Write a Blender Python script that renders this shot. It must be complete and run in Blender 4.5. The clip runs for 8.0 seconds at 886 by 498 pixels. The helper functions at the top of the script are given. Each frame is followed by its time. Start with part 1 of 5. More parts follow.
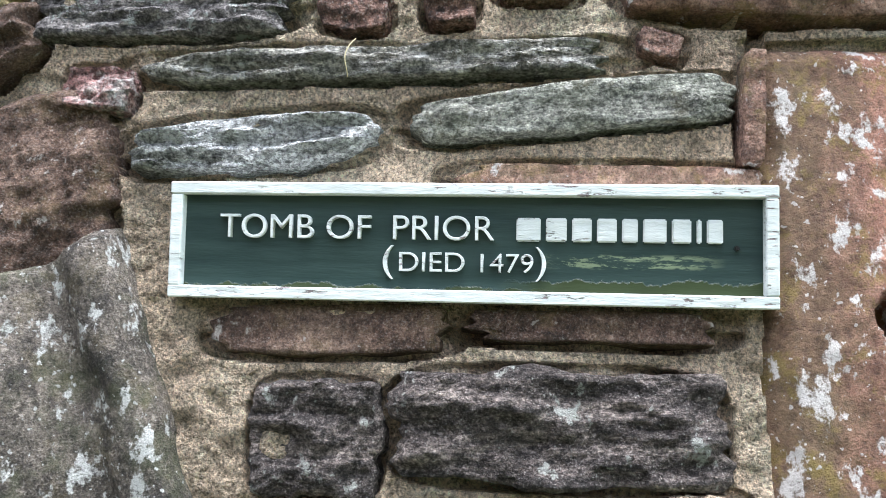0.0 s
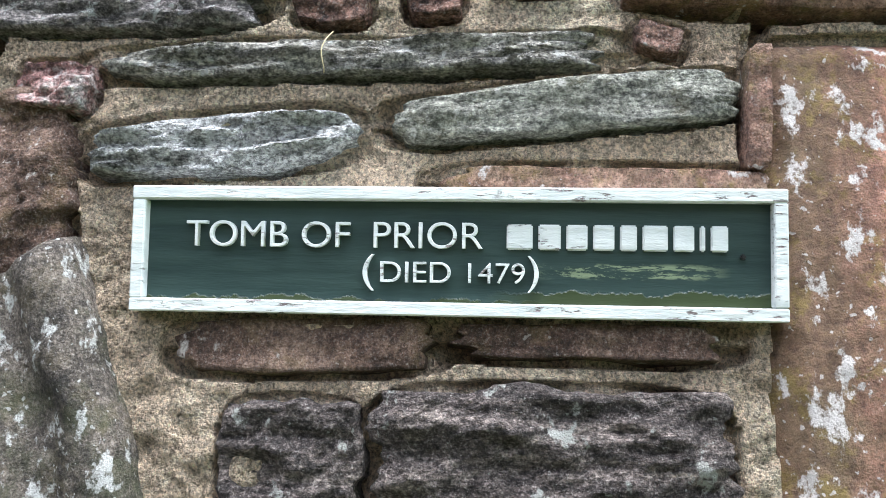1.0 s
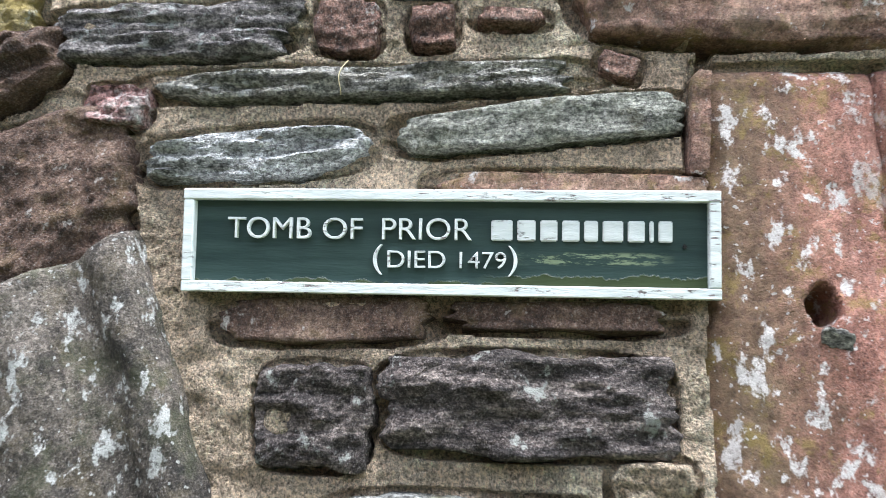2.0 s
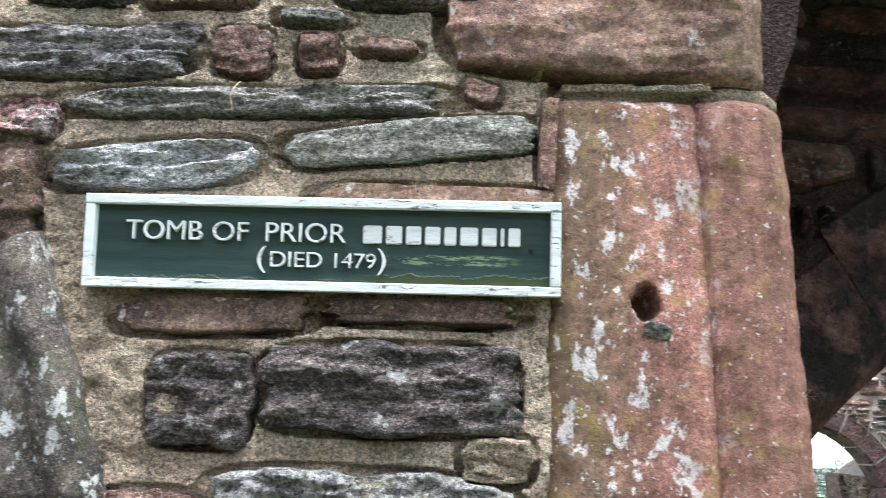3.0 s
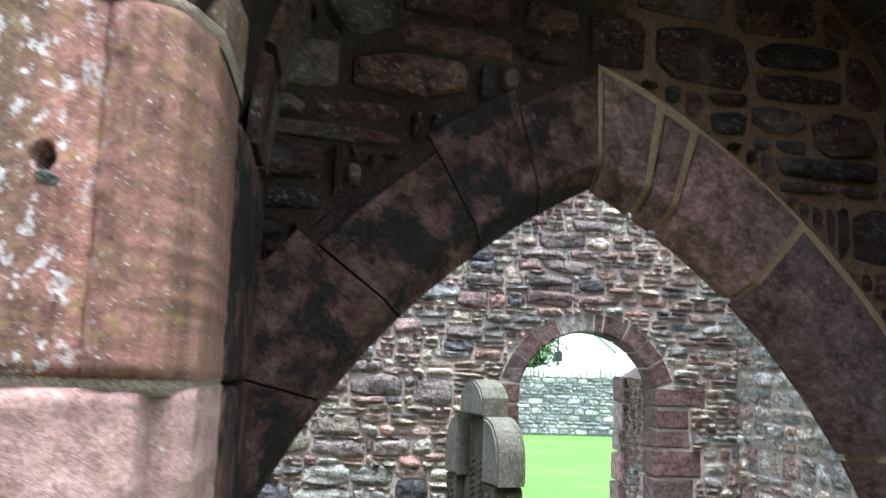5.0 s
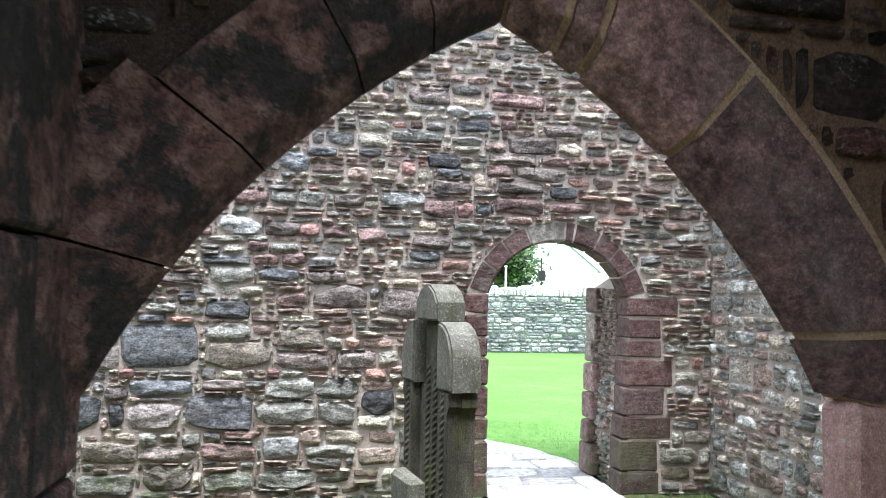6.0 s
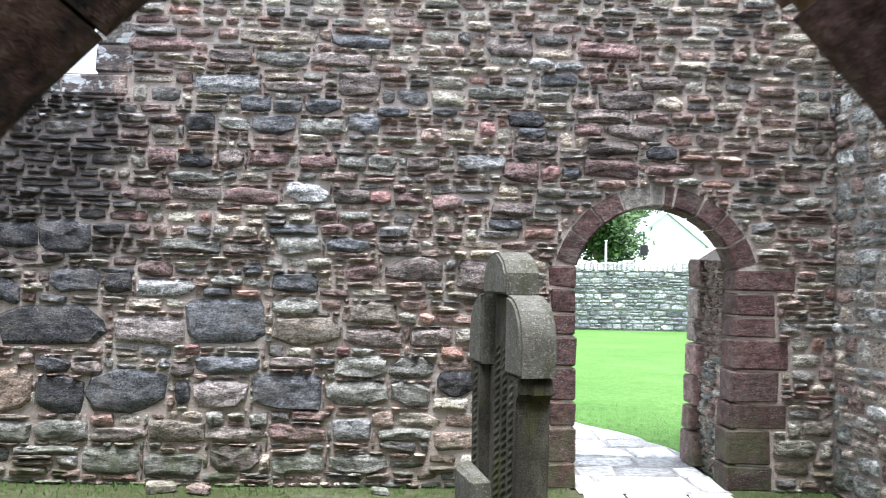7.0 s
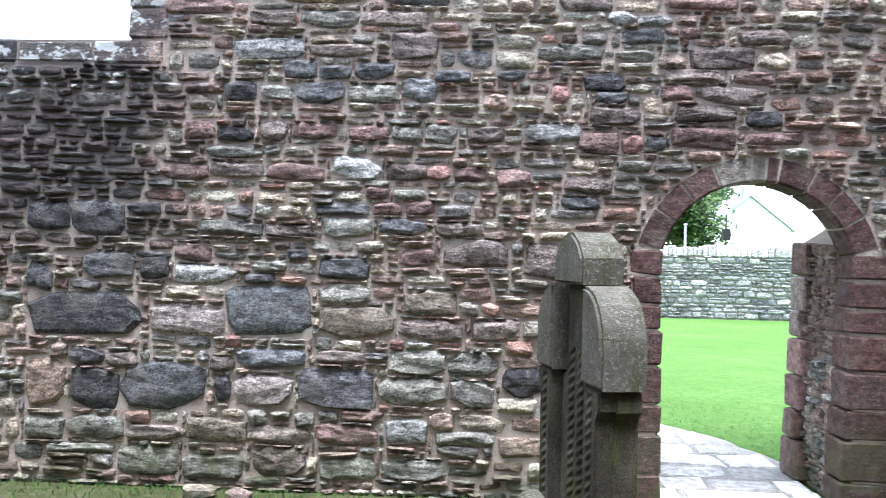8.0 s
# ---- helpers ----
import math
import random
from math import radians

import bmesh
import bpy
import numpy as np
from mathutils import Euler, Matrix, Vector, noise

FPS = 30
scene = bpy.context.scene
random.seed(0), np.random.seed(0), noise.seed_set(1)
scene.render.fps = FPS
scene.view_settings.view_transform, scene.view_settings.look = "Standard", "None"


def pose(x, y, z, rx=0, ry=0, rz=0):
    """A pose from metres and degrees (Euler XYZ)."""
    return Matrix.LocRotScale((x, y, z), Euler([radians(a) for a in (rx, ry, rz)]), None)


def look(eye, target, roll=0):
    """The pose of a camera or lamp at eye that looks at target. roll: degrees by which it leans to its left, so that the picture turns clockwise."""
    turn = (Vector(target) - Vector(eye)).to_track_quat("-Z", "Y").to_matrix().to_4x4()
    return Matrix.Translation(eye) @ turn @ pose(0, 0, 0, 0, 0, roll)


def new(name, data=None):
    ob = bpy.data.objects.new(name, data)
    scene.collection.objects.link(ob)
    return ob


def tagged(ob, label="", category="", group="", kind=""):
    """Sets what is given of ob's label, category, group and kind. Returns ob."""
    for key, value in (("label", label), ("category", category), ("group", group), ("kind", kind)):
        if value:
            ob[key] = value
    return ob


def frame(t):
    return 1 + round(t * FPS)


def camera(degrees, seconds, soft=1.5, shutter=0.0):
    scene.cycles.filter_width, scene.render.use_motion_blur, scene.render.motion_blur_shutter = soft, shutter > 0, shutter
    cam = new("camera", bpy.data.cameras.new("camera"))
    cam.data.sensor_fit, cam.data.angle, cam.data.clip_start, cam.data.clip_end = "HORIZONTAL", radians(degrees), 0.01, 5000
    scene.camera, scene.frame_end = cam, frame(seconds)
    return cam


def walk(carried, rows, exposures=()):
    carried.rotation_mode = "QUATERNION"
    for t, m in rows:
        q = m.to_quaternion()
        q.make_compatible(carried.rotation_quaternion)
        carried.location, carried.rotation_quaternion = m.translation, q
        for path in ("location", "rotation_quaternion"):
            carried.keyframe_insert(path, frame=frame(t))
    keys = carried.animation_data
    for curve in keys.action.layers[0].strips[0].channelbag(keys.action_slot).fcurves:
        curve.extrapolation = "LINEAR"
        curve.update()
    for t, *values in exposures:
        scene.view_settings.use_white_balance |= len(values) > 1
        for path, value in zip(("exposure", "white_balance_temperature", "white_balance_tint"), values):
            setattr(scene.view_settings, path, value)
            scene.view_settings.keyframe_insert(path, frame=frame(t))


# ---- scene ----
cam = camera(57.7, 8.0, soft=0.6, shutter=0.3)
PATH = [
    (0, (0.226, -0.471, 1.878), (0.046, 1.217, 2.263), 2.2),
    (0.5, (0.223, -0.446, 1.881), (0.064, 1.244, 2.261), 2.2),
    (1, (0.222, -0.437, 1.890), (0.076, 1.253, 2.280), 1.8),
    (1.2, (0.224, -0.434, 1.892), (0.077, 1.256, 2.279), 1.7),
    (2.3, (0.251, -0.577, 1.848), (0.088, 1.109, 2.249), 2.0),
    (2.5, (0.264, -0.593, 1.843), (0.109, 1.090, 2.254), 2.1),
    (3, (0.301, -0.597, 1.835), (0.250, 1.087, 2.266), 1.7),
    (3.5, (0.334, -0.615, 1.832), (0.420, 1.077, 2.231), 0.9),
    (4, (0.421, -0.682, 1.824), (0.567, 1.010, 2.176), 0.9),
    (4.5, (0.568, -0.756, 1.808), (0.706, 0.943, 2.133), 2.0),
    (4.9, (0.696, -0.809, 1.759), (0.911, 0.891, 2.053), 2.0),
    (5, (0.725, -0.799, 1.755), (0.963, 0.900, 2.020), 1.9),
    (5.1, (0.761, -0.789, 1.746), (1.010, 0.915, 1.979), 1.7),
    (5.2, (0.783, -0.773, 1.736), (1.075, 0.928, 1.946), 1.4),
    (6.3, (1.042, -0.443, 1.633), (1.279, 1.273, 1.717), 0.7),
    (6.5, (1.107, -0.350, 1.623), (1.286, 1.374, 1.698), 1.0),
    (6.7, (1.155, -0.223, 1.638), (1.276, 1.507, 1.700), 1.1),
    (7, (1.185, -0.010, 1.630), (1.240, 1.723, 1.678), 1.2),
    (7.5, (1.214, 0.365, 1.630), (1.210, 2.105, 1.643), 0.3),
    (8, (1.247, 0.673, 1.630), (1.148, 2.411, 1.642), 1.3),
]
walk(cam, [(t, look(eye, target, roll)) for t, eye, target, roll in PATH], exposures=[(0, 1.72, 6000, 9), (4.5, 1.68, 5950, 9), (5.2, 1.85, 5750, 8), (6.5, 1.75, 6000, 13), (7.5, 1.53, 5850, 13), (8, 1.64, 5820, 13)])

# ---------------------------------------------------------------- light
world = bpy.data.worlds.new("overcast_sky")
scene.world = world
world.use_nodes = True
wn = world.node_tree.nodes
sky = wn.new("ShaderNodeTexSky")
sky.sky_type = "NISHITA"
sky.sun_disc = False
sky.sun_elevation = radians(74)
sky.sun_rotation = radians(200)
sky.air_density, sky.dust_density, sky.ozone_density = 1.0, 2.0, 1.0
veil = wn.new("ShaderNodeMix")  # thin white cloud over the sky
veil.data_type = "RGBA"
veil.inputs[0].default_value = 0.6
veil.inputs[7].default_value = (8.0, 8.3, 8.6, 1)
world.node_tree.links.new(sky.outputs[0], veil.inputs[6])
world.node_tree.links.new(veil.outputs[2], wn["Background"].inputs[0])
wn["Background"].inputs[1].default_value = 0.13
sun = new("sun", bpy.data.lights.new("sun", "SUN"))
sun.data.energy, sun.data.angle, sun.data.color = 3.7, radians(30), (1.0, 0.99, 0.97)
sun.matrix_world = look((0, 0, 0), (-0.06, 0.20, -0.98))

# ---------------------------------------------------------------- materials


class Nodes:
    """A small writer of node materials."""

    def __init__(self, name):
        self.mat = bpy.data.materials.new(name)
        self.mat.use_nodes = True
        self.t = self.mat.node_tree
        self.bsdf = self.t.nodes["Principled BSDF"]
        self.pos = self.t.nodes.new("ShaderNodeNewGeometry").outputs["Position"]

    def node(self, kind, **inputs):
        n = self.t.nodes.new(kind)
        for k, v in inputs.items():
            self.put(n.inputs[k.replace("_", " ")], v)
        return n

    def put(self, socket, v):
        if isinstance(v, bpy.types.NodeSocket):
            self.t.links.new(v, socket)
        else:
            socket.default_value = v

    def noise(self, scale, detail=4.0, rough=0.6, stretch=None, shift=0.0):
        n = self.node("ShaderNodeTexNoise", Scale=scale, Detail=detail, Roughness=rough)
        m = self.node("ShaderNodeMapping", Vector=self.pos)
        m.inputs["Scale"].default_value = stretch or (1, 1, 1)
        m.inputs["Location"].default_value = (shift, shift * 1.7, -shift)
        self.put(n.inputs["Vector"], m.outputs[0])
        return n.outputs[0]

    def ramp(self, fac, stops, mode="LINEAR"):
        r = self.node("ShaderNodeValToRGB", Fac=fac)
        r.color_ramp.interpolation = mode
        el = r.color_ramp.elements
        while len(el) < len(stops):
            el.new(0.5)
        for e, (p, c) in zip(el, stops):
            e.position = p
            e.color = (*c, 1) if len(c) == 3 else c
        return r.outputs[0]

    def mask(self, fac, lo, hi):
        m = self.node("ShaderNodeMapRange")
        self.put(m.inputs["Value"], fac)
        m.inputs["From Min"].default_value, m.inputs["From Max"].default_value = lo, hi
        return m.outputs[0]

    def mix(self, fac, a, b, mode="MIX"):
        m = self.node("ShaderNodeMix")
        m.data_type, m.blend_type = "RGBA", mode
        for sock, v in ((m.inputs[0], fac), (m.inputs[6], a), (m.inputs[7], b)):
            if isinstance(v, tuple) and len(v) == 3:
                v = (*v, 1)
            self.put(sock, v)
        return m.outputs[2]

    def math(self, op, a, b=0.0):
        m = self.t.nodes.new("ShaderNodeMath")
        m.operation = op
        self.put(m.inputs[0], a)
        self.put(m.inputs[1], b)
        return m.outputs[0]

    def coord(self, axis):
        s = self.node("ShaderNodeSeparateXYZ", Vector=self.pos)
        return s.outputs[axis]

    def con(self, fac, k):
        """Widens a noise round its middle."""
        return self.math("ADD", self.math("MULTIPLY", fac, k), 0.5 - 0.5 * k)

    def bump(self, height, dist, strength=1.0, after=None):
        b = self.node("ShaderNodeBump", Height=height, Distance=dist, Strength=strength)
        if after is not None:
            self.put(b.inputs["Normal"], after)
        return b.outputs[0]

    def finish(self, colour, rough=0.85, normal=None, spec=0.3):
        self.put(self.bsdf.inputs["Base Color"], (*colour, 1) if isinstance(colour, tuple) and len(colour) == 3 else colour)
        self.put(self.bsdf.inputs["Roughness"], rough)
        self.bsdf.inputs["Specular IOR Level"].default_value = spec
        if normal is not None:
            self.put(self.bsdf.inputs["Normal"], normal)
        return self.mat


def scaled(stops, k):
    return [(p, tuple(min(0.8, k * q) for q in c)) for p, c in stops]


def stone_close(name, stops, lichen=0.0, lichen_colour=(0.62, 0.62, 0.6), strata=0.0, yellow=0.0, moss=0.0, dark=0.0, shift=0.0, bump=1.0, speck=1.0, limit=0.0):
    """Weathered stone seen from a hand's width: grain, stains, lichen crusts, shade of pits put into the colour."""
    n = Nodes(name)
    st = (0.5, 1, 5) if strata else (1, 1, 1)
    big = n.noise(11, 5, 0.65, st, shift)
    fine = n.noise(150, 6, 0.75, (1, 1, 1.8) if strata else None, shift)
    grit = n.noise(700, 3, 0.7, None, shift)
    mid = n.noise(38, 6, 0.75, st, shift + 1)
    col = n.ramp(n.con(n.math("ADD", n.math("MULTIPLY", big, 0.4), n.math("ADD", n.math("MULTIPLY", fine, 0.3), n.math("MULTIPLY", mid, 0.3))), 2.0), scaled(stops, 2.0))
    col = n.mix(n.math("MULTIPLY", n.mask(grit, 0.53, 0.66), 0.5 * speck), col, (0.66, 0.6, 0.56), "MIX")
    # pit shade painted in: low spots of fine and grit go dark
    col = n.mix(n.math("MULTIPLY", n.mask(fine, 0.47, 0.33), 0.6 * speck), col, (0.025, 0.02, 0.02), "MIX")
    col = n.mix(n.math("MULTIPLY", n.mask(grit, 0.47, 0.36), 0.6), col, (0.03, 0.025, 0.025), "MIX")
    spk = n.noise(270, 4, 0.7, (1, 1, 1.5) if strata else None, shift + 2)
    col = n.mix(speck, col, n.ramp(spk, [(0.36, (0.3,) * 3), (0.5, (0.95,) * 3), (0.63, (1.7,) * 3)]), "MULTIPLY")
    if limit:
        run = n.noise(42, 4, 0.6, (1, 1, 0.07), shift)
        col = n.mix(1.0, col, n.ramp(run, [(0.35, (0.55, 0.52, 0.52)), (0.5, (1.0, 1.0, 1.0)), (0.65, (1.3, 1.27, 1.25))]), "MULTIPLY")
        brown = n.mask(n.math("ADD", n.coord(0), n.math("MULTIPLY", mid, 0.06)), 0.485, 0.43)
        col = n.mix(n.math("MULTIPLY", brown, 0.8), col, n.ramp(fine, [(0.35, (0.085, 0.056, 0.036)), (0.65, (0.29, 0.2, 0.122))]))
        rust = n.mask(n.math("ADD", n.coord(0), n.math("MULTIPLY", mid, 0.02)), 0.5, 0.515)
        col = n.mix(n.math("MULTIPLY", rust, 0.45), col, n.ramp(fine, [(0.35, (0.14, 0.066, 0.046)), (0.65, (0.3, 0.165, 0.125))]))
    if dark:
        col = n.mix(n.math("MULTIPLY", n.mask(n.noise(26, 6, 0.7, st, shift + 3), 0.5, 0.62), dark), col, (0.02, 0.02, 0.022))
    if moss:
        col = n.mix(n.math("MULTIPLY", n.mask(n.noise(19, 5, 0.7, None, shift + 5), 0.5, 0.62), moss), col, (0.13, 0.15, 0.07))
    if yellow:
        col = n.mix(n.math("MULTIPLY", n.mask(n.noise(34, 5, 0.75, None, shift + 8), 0.53, 0.62), yellow), col, (0.36, 0.27, 0.07))
    if lichen:
        spots = n.math("MULTIPLY", n.mask(n.noise(58, 5, 0.66, (1, 1, 0.75), shift + 11), 0.645 - 0.10 * lichen, 0.69 - 0.10 * lichen), n.mask(fine, 0.38, 0.5))
        if limit:
            spots = n.math("MULTIPLY", spots, n.mask(n.coord(0), limit, limit - 0.05))
        col = n.mix(n.math("MULTIPLY", spots, 1.0), col, lichen_colour)
        dots = n.mask(n.noise(210, 2, 0.5, None, shift + 13), 0.73 - 0.06 * lichen, 0.75 - 0.06 * lichen)
        col = n.mix(n.math("MULTIPLY", dots, 0.7), col, lichen_colour)
    nor = n.bump(n.noise(60, 8, 0.72, (0.65, 1, 1.9) if strata else None, shift), 0.012 * bump)
    nor = n.bump(fine, 0.009 * bump, 1.0, nor)
    nor = n.bump(grit, 0.003 * bump, 1.0, nor)
    return n.finish(col, n.ramp(fine, [(0.3, (0.72,) * 3), (0.7, (0.95,) * 3)]), nor)


def stone_far(name, source, stops, speck=0.6, soot=False, moss=0.0, k=1.8, grain=2.2, relief=1.0, mott=1.0):
    """Rubble stone whose colour is drawn for each piece: layered grain, pale flecks, stains."""
    n = Nodes(name)
    if source == "object":
        rnd = n.t.nodes.new("ShaderNodeObjectInfo").outputs["Random"]
    else:
        rnd = n.t.nodes.new("ShaderNodeNewGeometry").outputs["Random Per Island"]
    base = n.ramp(rnd, scaled(stops, k), "CONSTANT")
    r2 = n.math("FRACT", n.math("MULTIPLY", rnd, 37.7))
    base = n.mix(1.0, base, n.ramp(r2, [(0, (0.6,) * 3), (1, (1.25,) * 3)]), "MULTIPLY")
    streak = n.noise(15, 6, 0.7, (1, 1, grain))
    fine = n.noise(55, 6, 0.78, (1, 1, 1.4))
    col = n.mix(0.5 + 0.5 * mott, base, n.ramp(streak, [(0.36, (0.32,) * 3), (0.5, (1.0,) * 3), (0.64, (1.7,) * 3)]), "MULTIPLY")
    col = n.mix(mott, col, n.ramp(fine, [(0.36, (0.34,) * 3), (0.5, (0.95,) * 3), (0.66, (1.9,) * 3)]), "MULTIPLY")
    patch = n.noise(5, 4, 0.6)
    col = n.mix(n.math("MULTIPLY", n.mask(patch, 0.5, 0.68), 0.35), col, (0.3, 0.27, 0.23))
    sp = n.math("MULTIPLY", n.mask(n.noise(62, 4, 0.72, (1, 1, 1.6)), 0.56, 0.61), n.mask(n.noise(9, 3, 0.6, None, 2.0), 0.42, 0.58))
    col = n.mix(n.math("MULTIPLY", sp, speck), col, (0.66, 0.65, 0.61))
    col = n.mix(mott, col, n.ramp(n.noise(190, 3, 0.7), [(0.38, (0.75,) * 3), (0.62, (1.25,) * 3)]), "MULTIPLY")
    if moss:
        m = n.math("MULTIPLY", n.mask(n.noise(4, 5, 0.65, None, 4.0), 0.42, 0.6), n.mask(n.math("ADD", n.coord(2), n.math("MULTIPLY", patch, 0.5)), 0.95, 0.35))
        col = n.mix(n.math("MULTIPLY", m, moss), col, (0.10, 0.12, 0.05))
    if soot:
        edge = n.math("ADD", n.coord(0), n.math("MULTIPLY", n.noise(3.5, 5, 0.7, None, 6.0), 1.6))
        m = n.math("MULTIPLY", n.mask(edge, 0.15, -0.35), n.mask(n.coord(2), 1.1, 1.9))
        col = n.mix(n.math("MULTIPLY", m, 0.86), col, (0.035, 0.036, 0.042))
        w = n.math("MULTIPLY", n.mask(n.noise(6, 5, 0.6, (1, 1, 1.7), 9.0), 0.53, 0.57), n.math("MULTIPLY", m, n.mask(n.coord(2), 2.6, 2.8)))
        col = n.mix(w, col, (0.6, 0.62, 0.62))
    nor = n.bump(n.noise(13, 6, 0.72, (1, 1, 2.0), 3.0), 0.045 * relief)
    nor = n.bump(streak, 0.024 * relief, 1.0, nor)
    nor = n.bump(fine, 0.012 * relief, 1.0, nor)
    return n.finish(col, 0.88, nor)


def mortar_mat(name, a, b, c, scale=1.0, soot=False, grit_depth=0.004, k=1.6, speck=1.0, tan=None):
    n = Nodes(name)
    big = n.noise(7 * scale, 5, 0.65)
    fine = n.noise(120 * scale, 6, 0.8)
    grit = n.noise(420 * scale, 3, 0.7)
    col = n.ramp(n.con(n.math("ADD", n.math("MULTIPLY", big, 0.55), n.math("MULTIPLY", fine, 0.45)), 1.25), scaled([(0.3, a), (0.5, b), (0.7, c)], k))
    spk = n.noise(230 * scale, 4, 0.72, None, 2.0)
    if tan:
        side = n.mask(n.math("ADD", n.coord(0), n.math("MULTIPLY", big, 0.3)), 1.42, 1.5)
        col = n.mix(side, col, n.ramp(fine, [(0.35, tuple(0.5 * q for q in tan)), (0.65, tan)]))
    # hollows of the bumped noises painted dark, for shade the relief lacks
    col = n.mix(speck, col, n.ramp(spk, [(0.36, (0.3,) * 3), (0.5, (1.0,) * 3), (0.63, (1.6,) * 3)]), "MULTIPLY")
    col = n.mix(n.math("MULTIPLY", n.mask(grit, 0.48, 0.36), 0.7 * speck), col, (0.05, 0.04, 0.03))
    col = n.mix(n.math("MULTIPLY", n.mask(grit, 0.54, 0.66), 0.45 * speck), col, (0.7, 0.62, 0.5))
    col = n.mix(n.math("MULTIPLY", n.mask(n.noise(17 * scale, 5, 0.7, None, 3.0), 0.6, 0.72), 0.12), col, (0.12, 0.09, 0.07))
    if soot:
        edge = n.math("ADD", n.coord(0), n.math("MULTIPLY", n.noise(3.5, 5, 0.7, None, 6.0), 1.6))
        m = n.math("MULTIPLY", n.mask(edge, 0.0, -0.6), n.mask(n.coord(2), 1.3, 2.2))
        col = n.mix(n.math("MULTIPLY", m, 0.6), col, (0.09, 0.09, 0.09))
    nor = n.bump(fine, grit_depth * 4.5)
    nor = n.bump(spk, grit_depth * 3.0, 1.0, nor)
    nor = n.bump(grit, grit_depth * 2.0, 1.0, nor)
    return n.finish(col, 0.95, nor, 0.15)


def plain_mat(name, a, b, scale, rough=0.7, bump=0.002, spec=0.3):
    n = Nodes(name)
    f = n.noise(scale, 6, 0.7)
    return n.finish(n.ramp(f, [(0.3, a), (0.7, b)]), rough, n.bump(f, bump), spec)


RED = [(0.2, (0.12, 0.05, 0.04)), (0.42, (0.2, 0.09, 0.068)), (0.58, (0.27, 0.13, 0.1)), (0.8, (0.35, 0.2, 0.165))]
GREY = [(0.28, (0.03, 0.03, 0.03)), (0.45, (0.12, 0.12, 0.115)), (0.58, (0.24, 0.24, 0.225)), (0.75, (0.42, 0.41, 0.38))]
DARK = [(0.3, (0.018, 0.016, 0.017)), (0.48, (0.065, 0.058, 0.058)), (0.6, (0.15, 0.135, 0.13)), (0.76, (0.32, 0.3, 0.28))]
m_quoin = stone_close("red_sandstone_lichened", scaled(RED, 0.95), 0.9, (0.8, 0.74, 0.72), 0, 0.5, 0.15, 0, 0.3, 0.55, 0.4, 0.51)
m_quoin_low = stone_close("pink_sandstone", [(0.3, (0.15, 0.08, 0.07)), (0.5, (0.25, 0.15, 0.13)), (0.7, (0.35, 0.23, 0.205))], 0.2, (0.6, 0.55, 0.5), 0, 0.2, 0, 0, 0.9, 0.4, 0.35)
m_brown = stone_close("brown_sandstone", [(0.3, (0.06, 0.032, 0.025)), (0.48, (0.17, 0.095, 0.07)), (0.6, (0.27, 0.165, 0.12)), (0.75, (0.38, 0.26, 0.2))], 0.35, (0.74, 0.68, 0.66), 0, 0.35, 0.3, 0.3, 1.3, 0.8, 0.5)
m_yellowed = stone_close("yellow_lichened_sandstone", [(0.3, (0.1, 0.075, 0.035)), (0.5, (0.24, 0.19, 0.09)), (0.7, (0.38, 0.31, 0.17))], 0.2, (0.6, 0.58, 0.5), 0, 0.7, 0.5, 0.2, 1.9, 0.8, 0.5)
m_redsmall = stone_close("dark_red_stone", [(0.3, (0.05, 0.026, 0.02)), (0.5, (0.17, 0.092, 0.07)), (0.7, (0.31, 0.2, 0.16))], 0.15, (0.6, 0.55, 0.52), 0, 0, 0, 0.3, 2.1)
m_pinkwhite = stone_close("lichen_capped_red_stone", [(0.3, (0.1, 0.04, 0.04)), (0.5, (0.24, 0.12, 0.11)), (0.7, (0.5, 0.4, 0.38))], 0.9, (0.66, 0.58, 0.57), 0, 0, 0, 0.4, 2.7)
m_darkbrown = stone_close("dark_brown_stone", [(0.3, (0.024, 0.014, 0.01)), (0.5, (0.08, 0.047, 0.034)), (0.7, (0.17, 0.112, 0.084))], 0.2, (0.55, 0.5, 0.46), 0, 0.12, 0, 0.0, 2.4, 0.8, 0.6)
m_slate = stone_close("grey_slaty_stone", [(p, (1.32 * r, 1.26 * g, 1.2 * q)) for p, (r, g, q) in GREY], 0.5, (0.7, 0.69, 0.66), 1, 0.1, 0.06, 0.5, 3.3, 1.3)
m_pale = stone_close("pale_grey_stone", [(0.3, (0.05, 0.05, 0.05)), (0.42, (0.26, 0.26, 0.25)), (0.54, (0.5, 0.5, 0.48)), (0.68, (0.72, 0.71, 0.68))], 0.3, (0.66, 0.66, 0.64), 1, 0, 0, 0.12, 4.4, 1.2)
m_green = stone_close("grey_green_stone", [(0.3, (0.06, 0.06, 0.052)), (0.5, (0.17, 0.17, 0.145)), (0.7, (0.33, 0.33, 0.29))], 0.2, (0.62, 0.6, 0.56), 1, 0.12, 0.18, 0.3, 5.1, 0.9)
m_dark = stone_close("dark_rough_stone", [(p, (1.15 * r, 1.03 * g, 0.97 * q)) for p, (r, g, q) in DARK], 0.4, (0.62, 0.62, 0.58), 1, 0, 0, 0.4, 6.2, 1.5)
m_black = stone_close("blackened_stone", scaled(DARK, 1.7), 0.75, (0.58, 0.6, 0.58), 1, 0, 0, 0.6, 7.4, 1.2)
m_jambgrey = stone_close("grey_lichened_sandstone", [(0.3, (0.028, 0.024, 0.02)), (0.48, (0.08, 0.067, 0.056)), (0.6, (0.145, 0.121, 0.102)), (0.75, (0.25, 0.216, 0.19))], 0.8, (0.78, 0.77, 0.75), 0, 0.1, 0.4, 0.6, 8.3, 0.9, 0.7)
